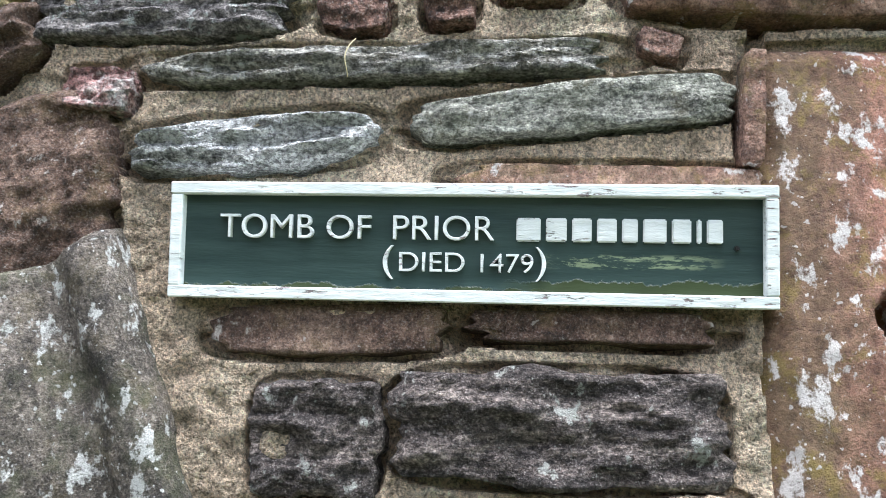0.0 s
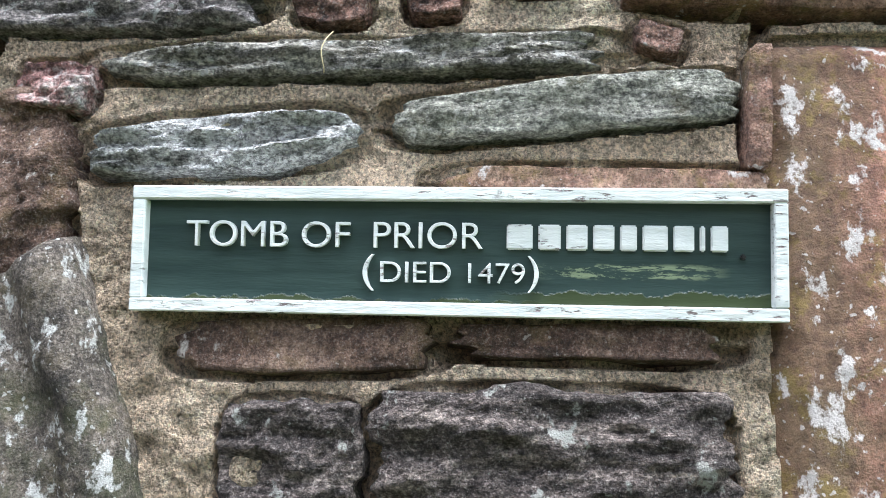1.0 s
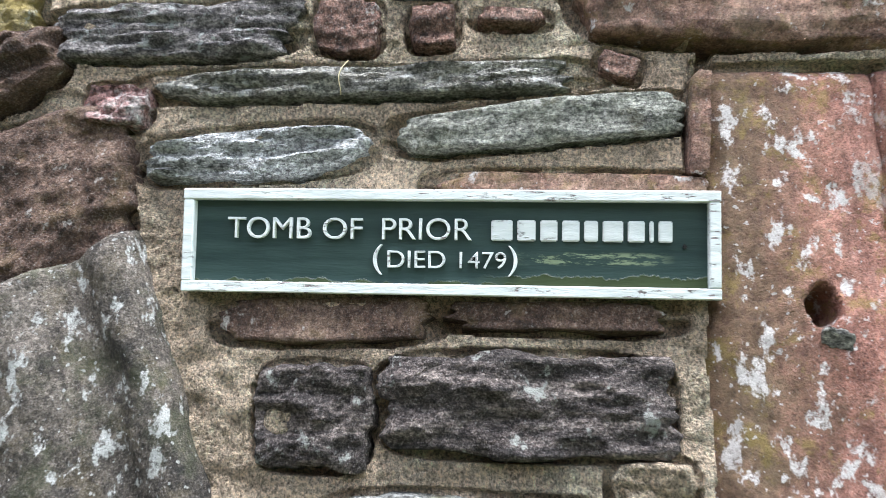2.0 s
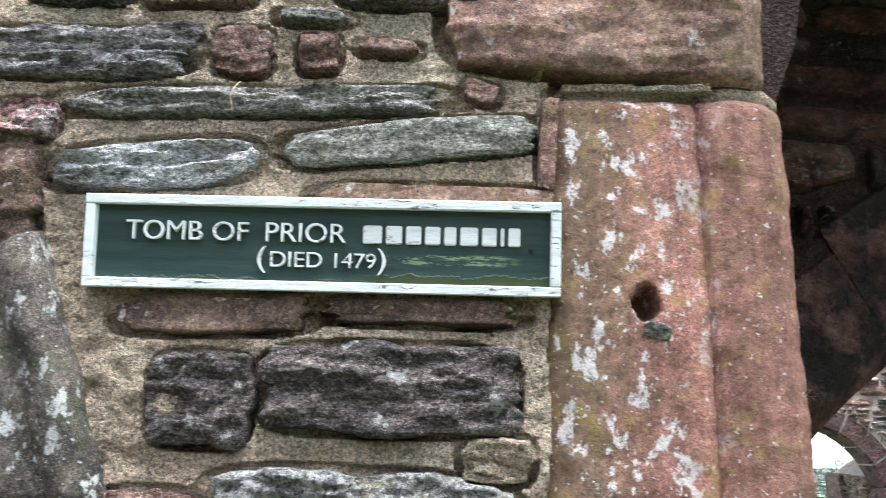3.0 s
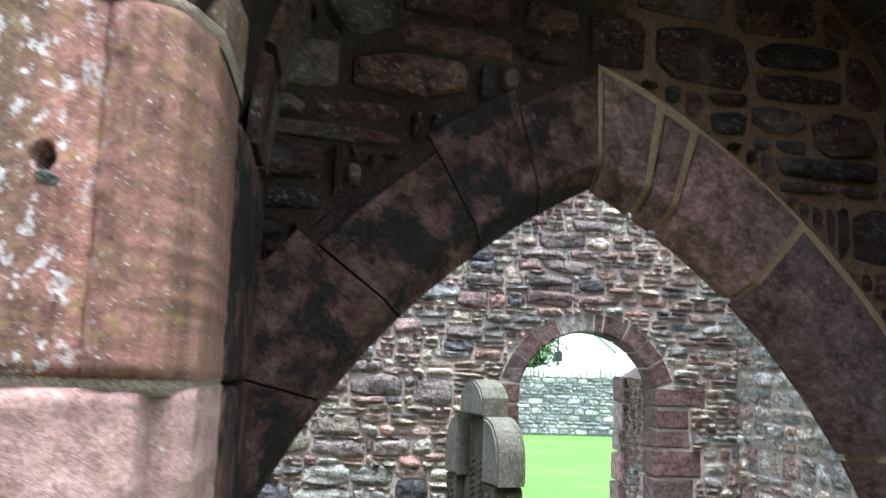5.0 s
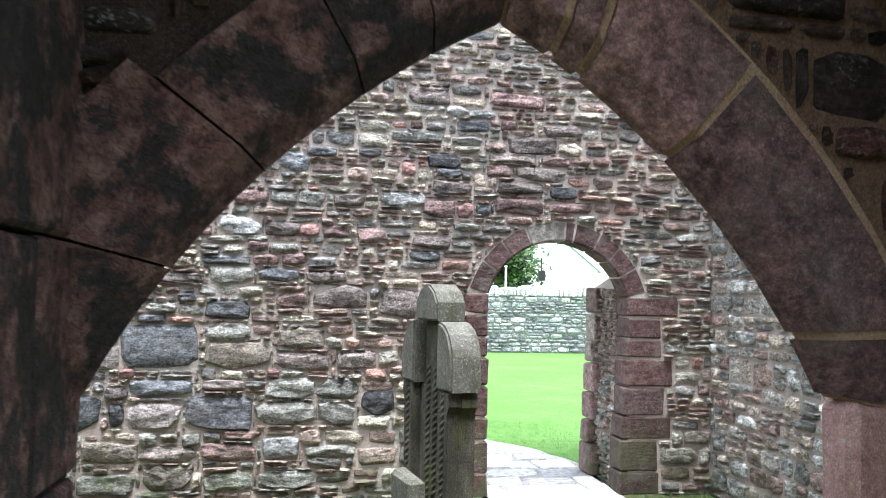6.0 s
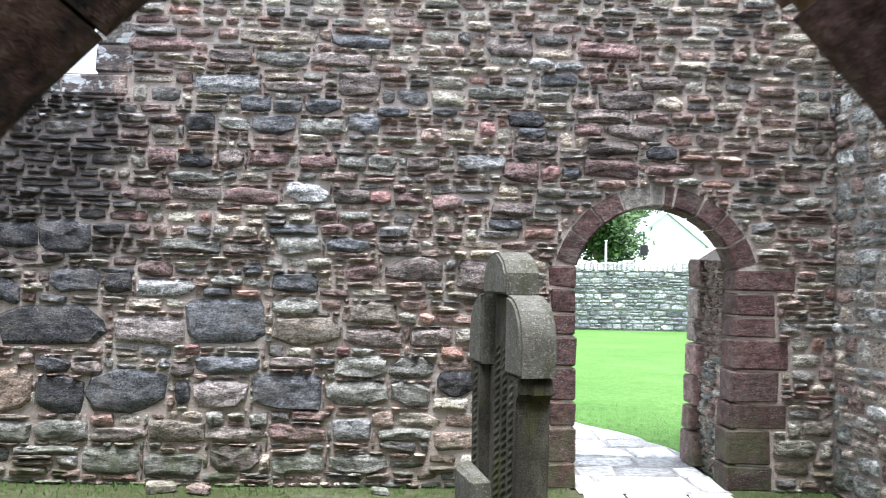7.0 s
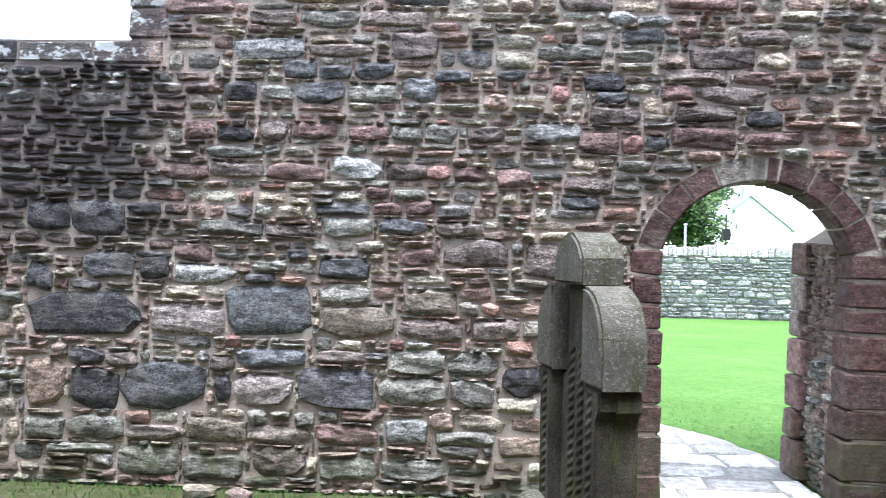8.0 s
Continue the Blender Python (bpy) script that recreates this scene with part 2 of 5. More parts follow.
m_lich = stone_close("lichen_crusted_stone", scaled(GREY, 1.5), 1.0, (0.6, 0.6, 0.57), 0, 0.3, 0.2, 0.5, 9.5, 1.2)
m_mortar = mortar_mat("sandy_lime_mortar", (0.345, 0.258, 0.188), (0.43, 0.33, 0.245), (0.51, 0.4, 0.305), 1.4, False, 0.0036, 1.9, 0.85)
m_mortar_far = mortar_mat("pink_grey_mortar", (0.25, 0.2, 0.172), (0.37, 0.31, 0.268), (0.47, 0.405, 0.355), 0.6, True, 0.005, 2.05, 0.45)
m_mortar_tan = mortar_mat("tan_pointing", (0.25, 0.16, 0.1), (0.37, 0.25, 0.155), (0.46, 0.325, 0.21), 0.7, False, 0.004, 1.9, 0.3)
# dark red-brown mortar, tan towards the right of the inner arch
m_mortar_dark = mortar_mat("dark_mortar", (0.035, 0.022, 0.02), (0.07, 0.045, 0.037), (0.16, 0.105, 0.085), 0.7, False, 0.006, 1.0, 0.35, (0.5, 0.32, 0.205))

PAL = [(0.0, (0.135, 0.09, 0.082)), (0.12, (0.2, 0.175, 0.15)), (0.24, (0.085, 0.083, 0.085)), (0.33, (0.165, 0.12, 0.108)), (0.45, (0.2, 0.19, 0.17)),
       (0.57, (0.12, 0.08, 0.073)), (0.68, (0.14, 0.142, 0.135)), (0.76, (0.22, 0.185, 0.155)), (0.84, (0.062, 0.065, 0.072)), (0.9, (0.19, 0.105, 0.09)), (0.94, (0.28, 0.26, 0.225))]
PAL = [(p, (0.78 * r + 0.03, 0.77 * g + 0.0262, 0.71 * q + 0.0222)) for p, (r, g, q) in PAL]
m_far_part = stone_far("rubble_stone", "object", PAL, 0.75, True, 0.85, 3.25)
m_far_rest = stone_far("rubble_stone_rest", "island", PAL, 0.75, True, 0.85, 3.25)
m_side_part = stone_far("side_wall_stone", "object", [(0, (0.17, 0.16, 0.14)), (0.25, (0.11, 0.11, 0.1)), (0.5, (0.2, 0.17, 0.14)), (0.7, (0.14, 0.1, 0.085)), (0.85, (0.27, 0.25, 0.22))], 0.7, False, 0.7, 3.4)
m_side_rest = stone_far("side_wall_stone_rest", "island", [(0, (0.17, 0.16, 0.14)), (0.25, (0.11, 0.11, 0.1)), (0.5, (0.2, 0.17, 0.14)), (0.7, (0.14, 0.1, 0.085)), (0.85, (0.27, 0.25, 0.22))], 0.7, False, 0.7, 3.4)
m_dress = stone_far("dressed_red_stone", "object", [(0, (0.15, 0.082, 0.073)), (0.3, (0.115, 0.064, 0.058)), (0.6, (0.165, 0.093, 0.083)), (0.85, (0.16, 0.1, 0.09))], 0.3, False, 0.9, 0.9, 1.3, 0.8, 0.6)
m_dress_rear = stone_far("pink_dressed_stone", "object", [(0, (0.2, 0.125, 0.115)), (0.4, (0.165, 0.1, 0.092)), (0.75, (0.19, 0.15, 0.135))], 0.3, False, 0.6, 2.0, 1.3, 0.8, 0.6)
m_key = stone_far("grey_arch_stone", "object", [(0, (0.24, 0.22, 0.19)), (0.5, (0.22, 0.2, 0.17))], 0.5, False, 0, 1.15, 1.2, 0.4, 0.5)
m_vous = stone_far("arch_stone_red", "object", [(0, (0.135, 0.08, 0.072)), (0.35, (0.11, 0.065, 0.06)), (0.7, (0.15, 0.088, 0.079))], 0.2, False, 0, 2.0, 1.0, 1.2, 0.7)
# red-brown arch stone with near-black blotches
n = Nodes("arch_stone_blotched")
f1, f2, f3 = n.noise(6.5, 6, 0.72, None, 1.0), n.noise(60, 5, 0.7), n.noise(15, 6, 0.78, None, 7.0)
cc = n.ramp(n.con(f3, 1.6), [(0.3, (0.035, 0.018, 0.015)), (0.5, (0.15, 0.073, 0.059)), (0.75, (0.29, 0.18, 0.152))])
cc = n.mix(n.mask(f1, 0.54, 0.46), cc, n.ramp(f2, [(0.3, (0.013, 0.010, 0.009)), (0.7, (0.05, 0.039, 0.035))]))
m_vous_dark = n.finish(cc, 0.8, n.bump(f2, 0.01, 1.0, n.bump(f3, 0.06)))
m_inner_part = stone_far("dark_rubble", "object", [(0, (0.11, 0.052, 0.042)), (0.3, (0.055, 0.037, 0.033)), (0.6, (0.14, 0.068, 0.053)), (0.85, (0.18, 0.115, 0.098))], 0.3, False, 0, 0.8, 1.6, 1.0, 0.8)
m_bwall_part = stone_far("boundary_stone", "object", [(0, (0.17, 0.178, 0.18)), (0.25, (0.1, 0.105, 0.112)), (0.5, (0.215, 0.222, 0.215)), (0.72, (0.135, 0.143, 0.138)), (0.9, (0.28, 0.287, 0.287))], 0.5, False, 0, 2.1)
m_bwall_rest = stone_far("boundary_stone_rest", "island", [(0, (0.17, 0.178, 0.18)), (0.25, (0.1, 0.105, 0.112)), (0.5, (0.215, 0.222, 0.215)), (0.72, (0.135, 0.143, 0.138)), (0.9, (0.28, 0.287, 0.287))], 0.5, False, 0, 2.1)
m_bmortar = mortar_mat("grey_mortar", (0.2, 0.2, 0.19), (0.28, 0.28, 0.265), (0.36, 0.36, 0.34), 0.4, False, 0.006, 1.2)
m_flag = stone_far("flagstone", "object", [(0, (0.5, 0.5, 0.475)), (0.4, (0.58, 0.58, 0.55)), (0.7, (0.45, 0.45, 0.425))], 0.1, False, 0, 1.0, 1.0, 0.15, 0.12)
m_house = plain_mat("white_render", (0.78, 0.79, 0.8), (0.85, 0.85, 0.85), 3, 0.9, 0.004)
m_roof = plain_mat("pale_slate_roof", (0.45, 0.48, 0.52), (0.55, 0.58, 0.62), 6, 0.6, 0.01)
m_metal = plain_mat("black_painted_metal", (0.015, 0.015, 0.015), (0.03, 0.03, 0.03), 40, 0.4, 0.0005)
m_postgrey = plain_mat("grey_painted_post", (0.5, 0.52, 0.52), (0.6, 0.6, 0.6), 20, 0.5, 0.0005)


def white_paint():
    n = Nodes("chipped_white_paint")
    f = n.noise(60, 5, 0.7, (0.35, 1, 1.6))
    g = n.noise(300, 4, 0.7, (0.3, 1, 1.5))
    col = n.ramp(f, [(0.3, (0.62, 0.66, 0.66)), (0.6, (0.82, 0.84, 0.83))])
    chip = n.math("MULTIPLY", n.mask(g, 0.58, 0.62), n.mask(n.noise(28, 3, 0.6, (0.5, 1, 1), 2.0), 0.5, 0.58))
    col = n.mix(chip, col, (0.25, 0.2, 0.2))
    return n.finish(col, 0.5, n.bump(n.mix(1.0, f, chip, "SUBTRACT"), 0.0012))


def green_paint():
    n = Nodes("flaking_green_paint")
    f = n.noise(40, 5, 0.65, (0.25, 1, 2.2))
    col = n.ramp(f, [(0.3, (0.022, 0.042, 0.04)), (0.7, (0.045, 0.075, 0.068))])
    low = n.math("ADD", n.coord(2), n.math("MULTIPLY", n.noise(45, 5, 0.7, (1, 1, 0.6), 3.0), 0.016))
    x = n.math("ADD", n.coord(0), n.math("MULTIPLY", n.noise(25, 3, 0.6), 0.03))
    flake = n.math("MULTIPLY", n.mask(low, 1.9785, 1.9775), n.mask(x, 0.22, 0.26))
    flake = n.math("MAXIMUM", flake, n.mask(low, 1.9735, 1.9725))
    col = n.mix(flake, col, (0.045, 0.062, 0.028))
    sc = n.math("MULTIPLY", n.mask(n.noise(260, 5, 0.75, (0.3, 1, 1.6), 5.0), 0.51, 0.56),
                n.math("MULTIPLY", n.mask(n.coord(2), 1.977, 1.979), n.math("MULTIPLY", n.mask(n.coord(2), 1.987, 1.985), n.math("MULTIPLY", n.mask(n.coord(0), 0.235, 0.25), n.mask(n.coord(0), 0.345, 0.32)))))
    col = n.mix(n.math("MULTIPLY", sc, 0.75), col, (0.3, 0.36, 0.22))
    return n.finish(col, 0.38, n.bump(n.math("ADD", f, flake), 0.0008))


def grass_mat(name, a, b, c):
    n = Nodes(name)
    big = n.noise(0.5, 4, 0.6)
    f = n.noise(9, 6, 0.8)
    fine = n.noise(60, 4, 0.8)
    col = n.ramp(n.math("ADD", n.math("MULTIPLY", big, 0.45), n.math("MULTIPLY", f, 0.55)), [(0.3, a), (0.5, b), (0.68, c)])
    col = n.mix(1.0, col, n.ramp(fine, [(0.3, (0.6,) * 3), (0.7, (1.3,) * 3)]), "MULTIPLY")
    return n.finish(col, 0.9, n.bump(fine, 0.03), 0.1)


m_white, m_greenpaint = white_paint(), green_paint()
m_lawn = grass_mat("mown_lawn", (0.078, 0.16, 0.04), (0.112, 0.232, 0.054), (0.176, 0.3, 0.09))
m_floor = grass_mat("mossy_earth", (0.035, 0.042, 0.018), (0.088, 0.1, 0.042), (0.2, 0.185, 0.13))
n = Nodes("leaves")
m_leaf = n.finish(n.ramp(n.t.nodes.new("ShaderNodeNewGeometry").outputs["Random Per Island"], [(0, (0.018, 0.045, 0.01)), (1, (0.065, 0.13, 0.025))]), 0.6)
m_bark = plain_mat("bark", (0.06, 0.045, 0.03), (0.13, 0.1, 0.075), 14, 0.9, 0.02)
m_straw = plain_mat("dry_grass_stem", (0.45, 0.38, 0.22), (0.5, 0.42, 0.26), 30)
n = Nodes("cross_stone")
f1, f2 = n.noise(9, 5, 0.7), n.noise(130, 5, 0.8)
cc = n.ramp(n.math("ADD", n.math("MULTIPLY", f1, 0.5), n.math("MULTIPLY", f2, 0.5)), [(0.3, (0.06, 0.058, 0.045)), (0.5, (0.155, 0.148, 0.12)), (0.7, (0.31, 0.3, 0.25))])
cc = n.mix(n.math("MULTIPLY", n.mask(n.noise(7, 5, 0.7, (1, 1, 0.4), 3.0), 0.46, 0.62), 0.8), cc, (0.085, 0.088, 0.045))
cc = n.mix(n.math("MULTIPLY", n.mask(n.noise(90, 4, 0.7, None, 5.0), 0.56, 0.62), 0.6), cc, (0.42, 0.42, 0.38))
m_cross = n.finish(cc, 0.9, n.bump(f2, 0.014))
# darker than the arms, with upright green streaks
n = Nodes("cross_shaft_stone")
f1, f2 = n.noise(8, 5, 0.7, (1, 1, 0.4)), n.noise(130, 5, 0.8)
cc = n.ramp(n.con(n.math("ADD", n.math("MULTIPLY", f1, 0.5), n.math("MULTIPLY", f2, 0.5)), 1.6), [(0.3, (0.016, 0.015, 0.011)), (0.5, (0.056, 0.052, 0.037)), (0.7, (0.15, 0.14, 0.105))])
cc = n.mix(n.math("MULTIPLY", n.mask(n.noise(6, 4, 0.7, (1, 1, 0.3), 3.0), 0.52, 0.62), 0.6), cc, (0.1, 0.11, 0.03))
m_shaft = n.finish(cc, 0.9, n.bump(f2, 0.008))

# ---------------------------------------------------------------- mesh helpers


def mesh_of(name, verts, faces, mat, smooth=False):
    me = bpy.data.meshes.new(name)
    me.from_pydata(verts, [], faces)
    me.materials.append(mat)
    if smooth:
        me.polygons.foreach_set("use_smooth", [True] * len(me.polygons))
    me.update()
    return me


def part(name, me, parent=None, label=""):
    ob = new(name, me)
    ob.parent = parent
    return tagged(ob, label)


def thing(name, me, label, category, group=""):
    return tagged(new(name, me), label, category, group)


def structure(name, me, label=""):
    return tagged(new(name, me), label, "", "", "structure")


def box_mesh(name, a, b, mat, bevel=0.0):
    bm = bmesh.new()
    bmesh.ops.create_cube(bm, size=1, matrix=Matrix.LocRotScale([(p + q) / 2 for p, q in zip(a, b)], None, [q - p for p, q in zip(a, b)]))
    if bevel:
        bmesh.ops.bevel(bm, geom=bm.edges[:], offset=bevel, segments=2, affect="EDGES")
    me = bpy.data.meshes.new(name)
    bm.to_mesh(me)
    bm.free()
    me.materials.append(mat)
    return me


def slab_mesh(name, outline, y0, y1, mat):
    """A wall from its outline in x and z, between two depths."""
    k = len(outline)
    v = [(x, y0, z) for x, z in outline] + [(x, y1, z) for x, z in outline]
    f = [tuple(range(k))[::-1], tuple(range(k, 2 * k))] + [(i, (i + 1) % k, (i + 1) % k + k, i + k) for i in range(k)]
    return mesh_of(name, v, f, mat)


def arch_points(cx, zc, c, r, z0, count=12):
    """Points of a two-centred arch over cx, from its left foot at z0 over the crown to its right foot."""
    top = math.acos(c / r)
    low = math.asin((z0 - zc) / r)
    right = [(cx - c + r * math.cos(a), zc + r * math.sin(a)) for a in np.linspace(low, top, count)]
    return [(2 * cx - x, z) for x, z in right] + right[::-1][1:]


def fbm(p, octaves=4, h=0.9):
    return noise.fractal(Vector(p), h, 2.1, octaves, noise_basis="PERLIN_ORIGINAL")


def big_stone(cx, cz, w, h, mat, rot=0.0, proud=0.012, face=0.0205, seed=0, rnd=0.5, rough=0.006, strata=1.0, edge=0.17, taper=0.0, step=0.0024, name="stone"):
    """A weathered stone set in the sign's wall: rounded outline, uneven edge, layered face."""
    nx, nz = max(8, int(w / step)), max(6, int(h / step))
    c, s = math.cos(radians(rot)), math.sin(radians(rot))
    v, f = [], []
    for j in range(nz + 1):
        for i in range(nx + 1):
            a, b = 2 * i / nx - 1, 2 * j / nz - 1
            x = a * math.sqrt(1 - rnd * b * b / 2)
            z = b * math.sqrt(1 - rnd * a * a / 2)
            r = max(abs(a), abs(b))
            ang = math.atan2(b, a)
            k = 1 + edge * r * fbm((2.2 * math.cos(ang) + seed * 7.3, 2.2 * math.sin(ang), seed * 1.1), 4)
            x, z = x * k * w / 2, z * k * h / 2 * (1 + taper * a)
            lift = 0.5 * proud * (1 - r ** 9) ** 0.6 if r < 1 else 0
            q = (x * 20 + seed * 3.1, seed * 5.7, z * 30 * strata)
            calm = min(1, 7 * (1 - r))
            lift += 0.55 * rough * fbm(q, 7, 0.6) * calm
            g = 5 * fbm((x * 9 + seed * 2.7, seed, z * 40 * strata), 3)
            lift += 0.15 * rough * (math.floor(g) + min(1.0, 6 * (g - math.floor(g)))) * calm
            g = 6 * fbm((x * 20 - seed * 1.7, seed + 3, z * 90 * strata), 2)
            lift += 0.06 * rough * (math.floor(g) + min(1.0, 6 * (g - math.floor(g)))) * calm
            y = face - lift
            if r > 0.999:
                y = face + 0.03
            v.append((cx + c * x - s * z, y, cz + s * x + c * z))
    for j in range(nz):
        for i in range(nx):
            p = j * (nx + 1) + i
            f.append((p, p + 1, p + nx + 2, p + nx + 1))
    return mesh_of(name, v, f, mat, True)


def moulded_block(profile, z0, z1, mat, lean=0.0, slope=0.0, rough=0.003, seed=0.0, step=0.006, corner=0.012, pit=None, name="jamb_stone"):
    """A jamb stone: a profile of (x, y) points carried upwards, rounded at its joints and worn."""
    pts = []
    for (xa, ya), (xb, yb) in zip(profile, profile[1:]):
        k = max(2, int(math.hypot(xb - xa, yb - ya) / step))
        pts += [(xa + (xb - xa) * i / k, ya + (yb - ya) * i / k) for i in range(k)]
    pts.append(profile[-1])
    n_s, n_z = len(pts), max(6, int((z1 - z0) / step))
    v, f = [], []
    for j in range(n_z + 1):
        t = j / n_z
        for i, (x, y) in enumerate(pts):
            zt = z1 + slope * (x - profile[-1][0])
            z = z0 + (zt - z0) * t
            d = min(z - z0, zt - z)
            back = 0.0
            if d < corner:
                back = corner * (1 - math.sqrt(max(0.0, 1 - (1 - d / corner) ** 2)))
            side = min(1, 8 * min(i, n_s - 1 - i) / n_s)
            q = (x * 16 + seed, seed * 2.3, z * 12)
            dy = -rough * fbm(q, 5) * side - rough * 0.5 * fbm((x * 70, seed, z * 45), 3) * side
            if pit:
                d = math.hypot(x + lean * (z - z0) - pit[0], (z - pit[1]) * 0.8) + 0.002 * fbm((x * 80, 1.0, z * 80), 2)
                dy += pit[3] * max(0.0, min(1.0, 2.2 * (1 - d / pit[2])))
            ex = 0.0025 * fbm((seed, 4.4, z * 30), 3)
            v.append((x + lean * (z - z0) + ex, y + dy + back, z))
    for j in range(n_z):
        for i in range(n_s - 1):
            p = j * n_s + i
            f.append((p, p + 1, p + n_s + 1, p + n_s))
    return mesh_of(name, v, f, mat, True)


def pebble(rng, cut=0.0):
    """A unit stone in x and z, its face towards -y: a broken block with cut corners and an uneven face, about seventy triangles."""
    v, f, out = [], [], []
    cut = cut or rng.choice((0.16, 0.24, 0.32, 0.4))
    slant = rng.uniform(-0.07, 0.07)
    for sx, sz in ((1, 1), (-1, 1), (-1, -1), (1, -1)):
        a, b = rng.uniform(0.05, cut), rng.uniform(0.12, min(0.46, cut * 1.6))
        flat = (sx * (0.5 - a), sz * (0.48 - rng.uniform(0.0, 0.08)) + slant * sx)
        side = (sx * (0.5 - rng.uniform(0.0, 0.05)), sz * (0.5 - b))
        out += [side, flat] if sx * sz > 0 else [flat, side]
        if sx * sz > 0:
            out.append((rng.uniform(-0.2, 0.2), sz * (0.5 - rng.uniform(-0.03, 0.06))))
    k = len(out)
    for x, z in out:
        v.append((x * 1.03, 0.6, z * 1.03))
    for x, z in out:
        v.append((x, -0.3 + rng.uniform(-0.3, 0.2), z))
    for x, z in out:
        v.append((x * rng.uniform(0.86, 0.95), -0.8 + rng.uniform(-0.35, 0.3), z * rng.uniform(0.72, 0.9)))
    tip = rng.uniform(-0.25, 0.25)
    for x, z in out:
        v.append((x * 0.5, -1 + tip * z * 2 + rng.uniform(-0.22, 0.22), z * 0.45))
    v.append((0.0, -1 + rng.uniform(-0.2, 0.2), 0.0))
    for ring in (0, k, 2 * k):
        for i in range(k):
            j = (i + 1) % k
            f.append((ring + i, ring + j, ring + k + j, ring + k + i))
    for i in range(k):
        f.append((3 * k + i, 3 * k + (i + 1) % k, 4 * k))
    return v, f


PEBBLES = []
_rng = random.Random(5)
for _i in range(48):
    PEBBLES.append(pebble(_rng))


def stone_mesh(name, v, f, mat):
    """Flat sides, softly uneven face."""
    me = mesh_of(name, v, f, mat)
    k = (len(v) - 1) // 4
    me.polygons.foreach_set("use_smooth", [i >= 2 * k for i in range(len(me.polygons))])
    return me


def fill_wall(rng, u0, u1, v0, v1, blocked, size, joint, cell=0.01):
    """Roughly coursed rubble, closed up round what is blocked. size(v) gives least and largest width and height; the courses roll a little."""
    nu, nv = int((u1 - u0) / cell), int((v1 - v0) / cell)
    free = np.ones((nv, nu), bool)
    for j in range(nv):
        for i in range(nu):
            if blocked(u0 + (i + 0.5) * cell, v0 + (j + 0.5) * cell, cell, cell):
                free[j, i] = False
    roll = [int(round(3.5 * noise.noise(Vector((0.9 * i * cell, v0, u0))) + 2 * noise.noise(Vector((3.1 * i * cell, 7.0, u0))))) for i in range(nu)]
    out = []
    base = -6
    while base < nv + 6:
        w0, w1, h0, h1 = size(v0 + max(0, base) * cell)
        deep = max(3, int(rng.triangular(h0, h1, h0 + 0.4 * (h1 - h0)) / cell))
        spans = []  # for each column the free stretches of this course
        for i in range(nu):
            a, b = max(0, base + roll[i]), min(nv, base + roll[i] + deep)
            runs, j = [], a
            while j < b:
                if free[j, i]:
                    k = j
                    while k < b and free[k, i]:
                        k += 1
                    runs.append((j, k))
                    j = k
                j += 1
            spans.append(runs)
        for slot in (0, 1):
            i = 0
            while i < nu:
                if len(spans[i]) <= slot:
                    i += 1
                    continue
                a, b = spans[i][slot]
                thin = (b - a) > 6 and rng.random() < 0.35
                want = max(4, int(rng.triangular(w0, w1, w0 + 0.35 * (w1 - w0)) / cell * (0.75 if b - a < 5 else 1.0)))
                w = 1
                while i + w < nu and w < want and len(spans[i + w]) > slot and abs(spans[i + w][slot][0] - a) <= 2 and abs(spans[i + w][slot][1] - b) <= 2:
                    w += 1
                lo = a + 0.5 * (spans[i + w - 1][slot][0] - a)
                hi = b + 0.5 * (spans[i + w - 1][slot][1] - b)
                beds = [(lo, hi)]
                if thin:
                    m = lo + (hi - lo) * rng.uniform(0.35, 0.65)
                    beds = [(lo, m), (m, hi)]
                for p, q in beds:
                    cuts = [0, w]
                    if w > 12 and q - p < 6 and rng.random() < 0.5:
                        cuts = [0, int(w * rng.uniform(0.35, 0.65)), w]
                    for c0, c1 in zip(cuts, cuts[1:]):
                        if c1 - c0 >= 3 and q - p >= 2:
                            g = joint * rng.uniform(0.6, 1.2)
                            h = (q - p) * cell
                            out.append((u0 + (i + (c0 + c1) / 2) * cell, v0 + (p + q) / 2 * cell, (c1 - c0) * cell - g, h - min(0.8 * g, 0.3 * h)))
                i += w
        base += deep
    return out


def set_rubble(parent, places, to_world, mat_part, mat_rest, rng, proud, near, limit=300, name="stone"):
    """The stones for which near(place) holds, up to the limit, are parts; the others are joined."""
    shapes = [stone_mesh("rubble_" + name, v, f, mat_part) for v, f in PEBBLES]
    verts, faces = [], []
    made = 0
    for pl in places:
        u, v, w, h = pl
        k = rng.randrange(len(PEBBLES))
        d = proud * rng.uniform(0.5, 1.25)
        tilt = rng.uniform(-2.5, 2.5) if w < 0.3 else rng.uniform(-1.2, 1.2)
        m = to_world @ pose(u, 0, v, 0, tilt, 0) @ Matrix.Diagonal((w, d, h, 1))
        if made < limit and near(pl):
            ob = new(name, shapes[k])
            ob.parent = parent
            ob.matrix_world = m
            made += 1
        else:
            pv, pf = PEBBLES[k]
            o = len(verts)
            verts += [tuple(m @ Vector(p)) for p in pv]
            faces += [tuple(i + o for i in q) for q in pf]
    if verts:
        me = mesh_of("further_stones", verts, faces, mat_rest)
        per = len(PEBBLES[0][1])
        me.polygons.foreach_set("use_smooth", [i % per >= 2 * per // 4 for i in range(len(faces))])
        ob = new("further_stones", me)
        ob.parent = parent
        tagged(ob, kind="stuff")


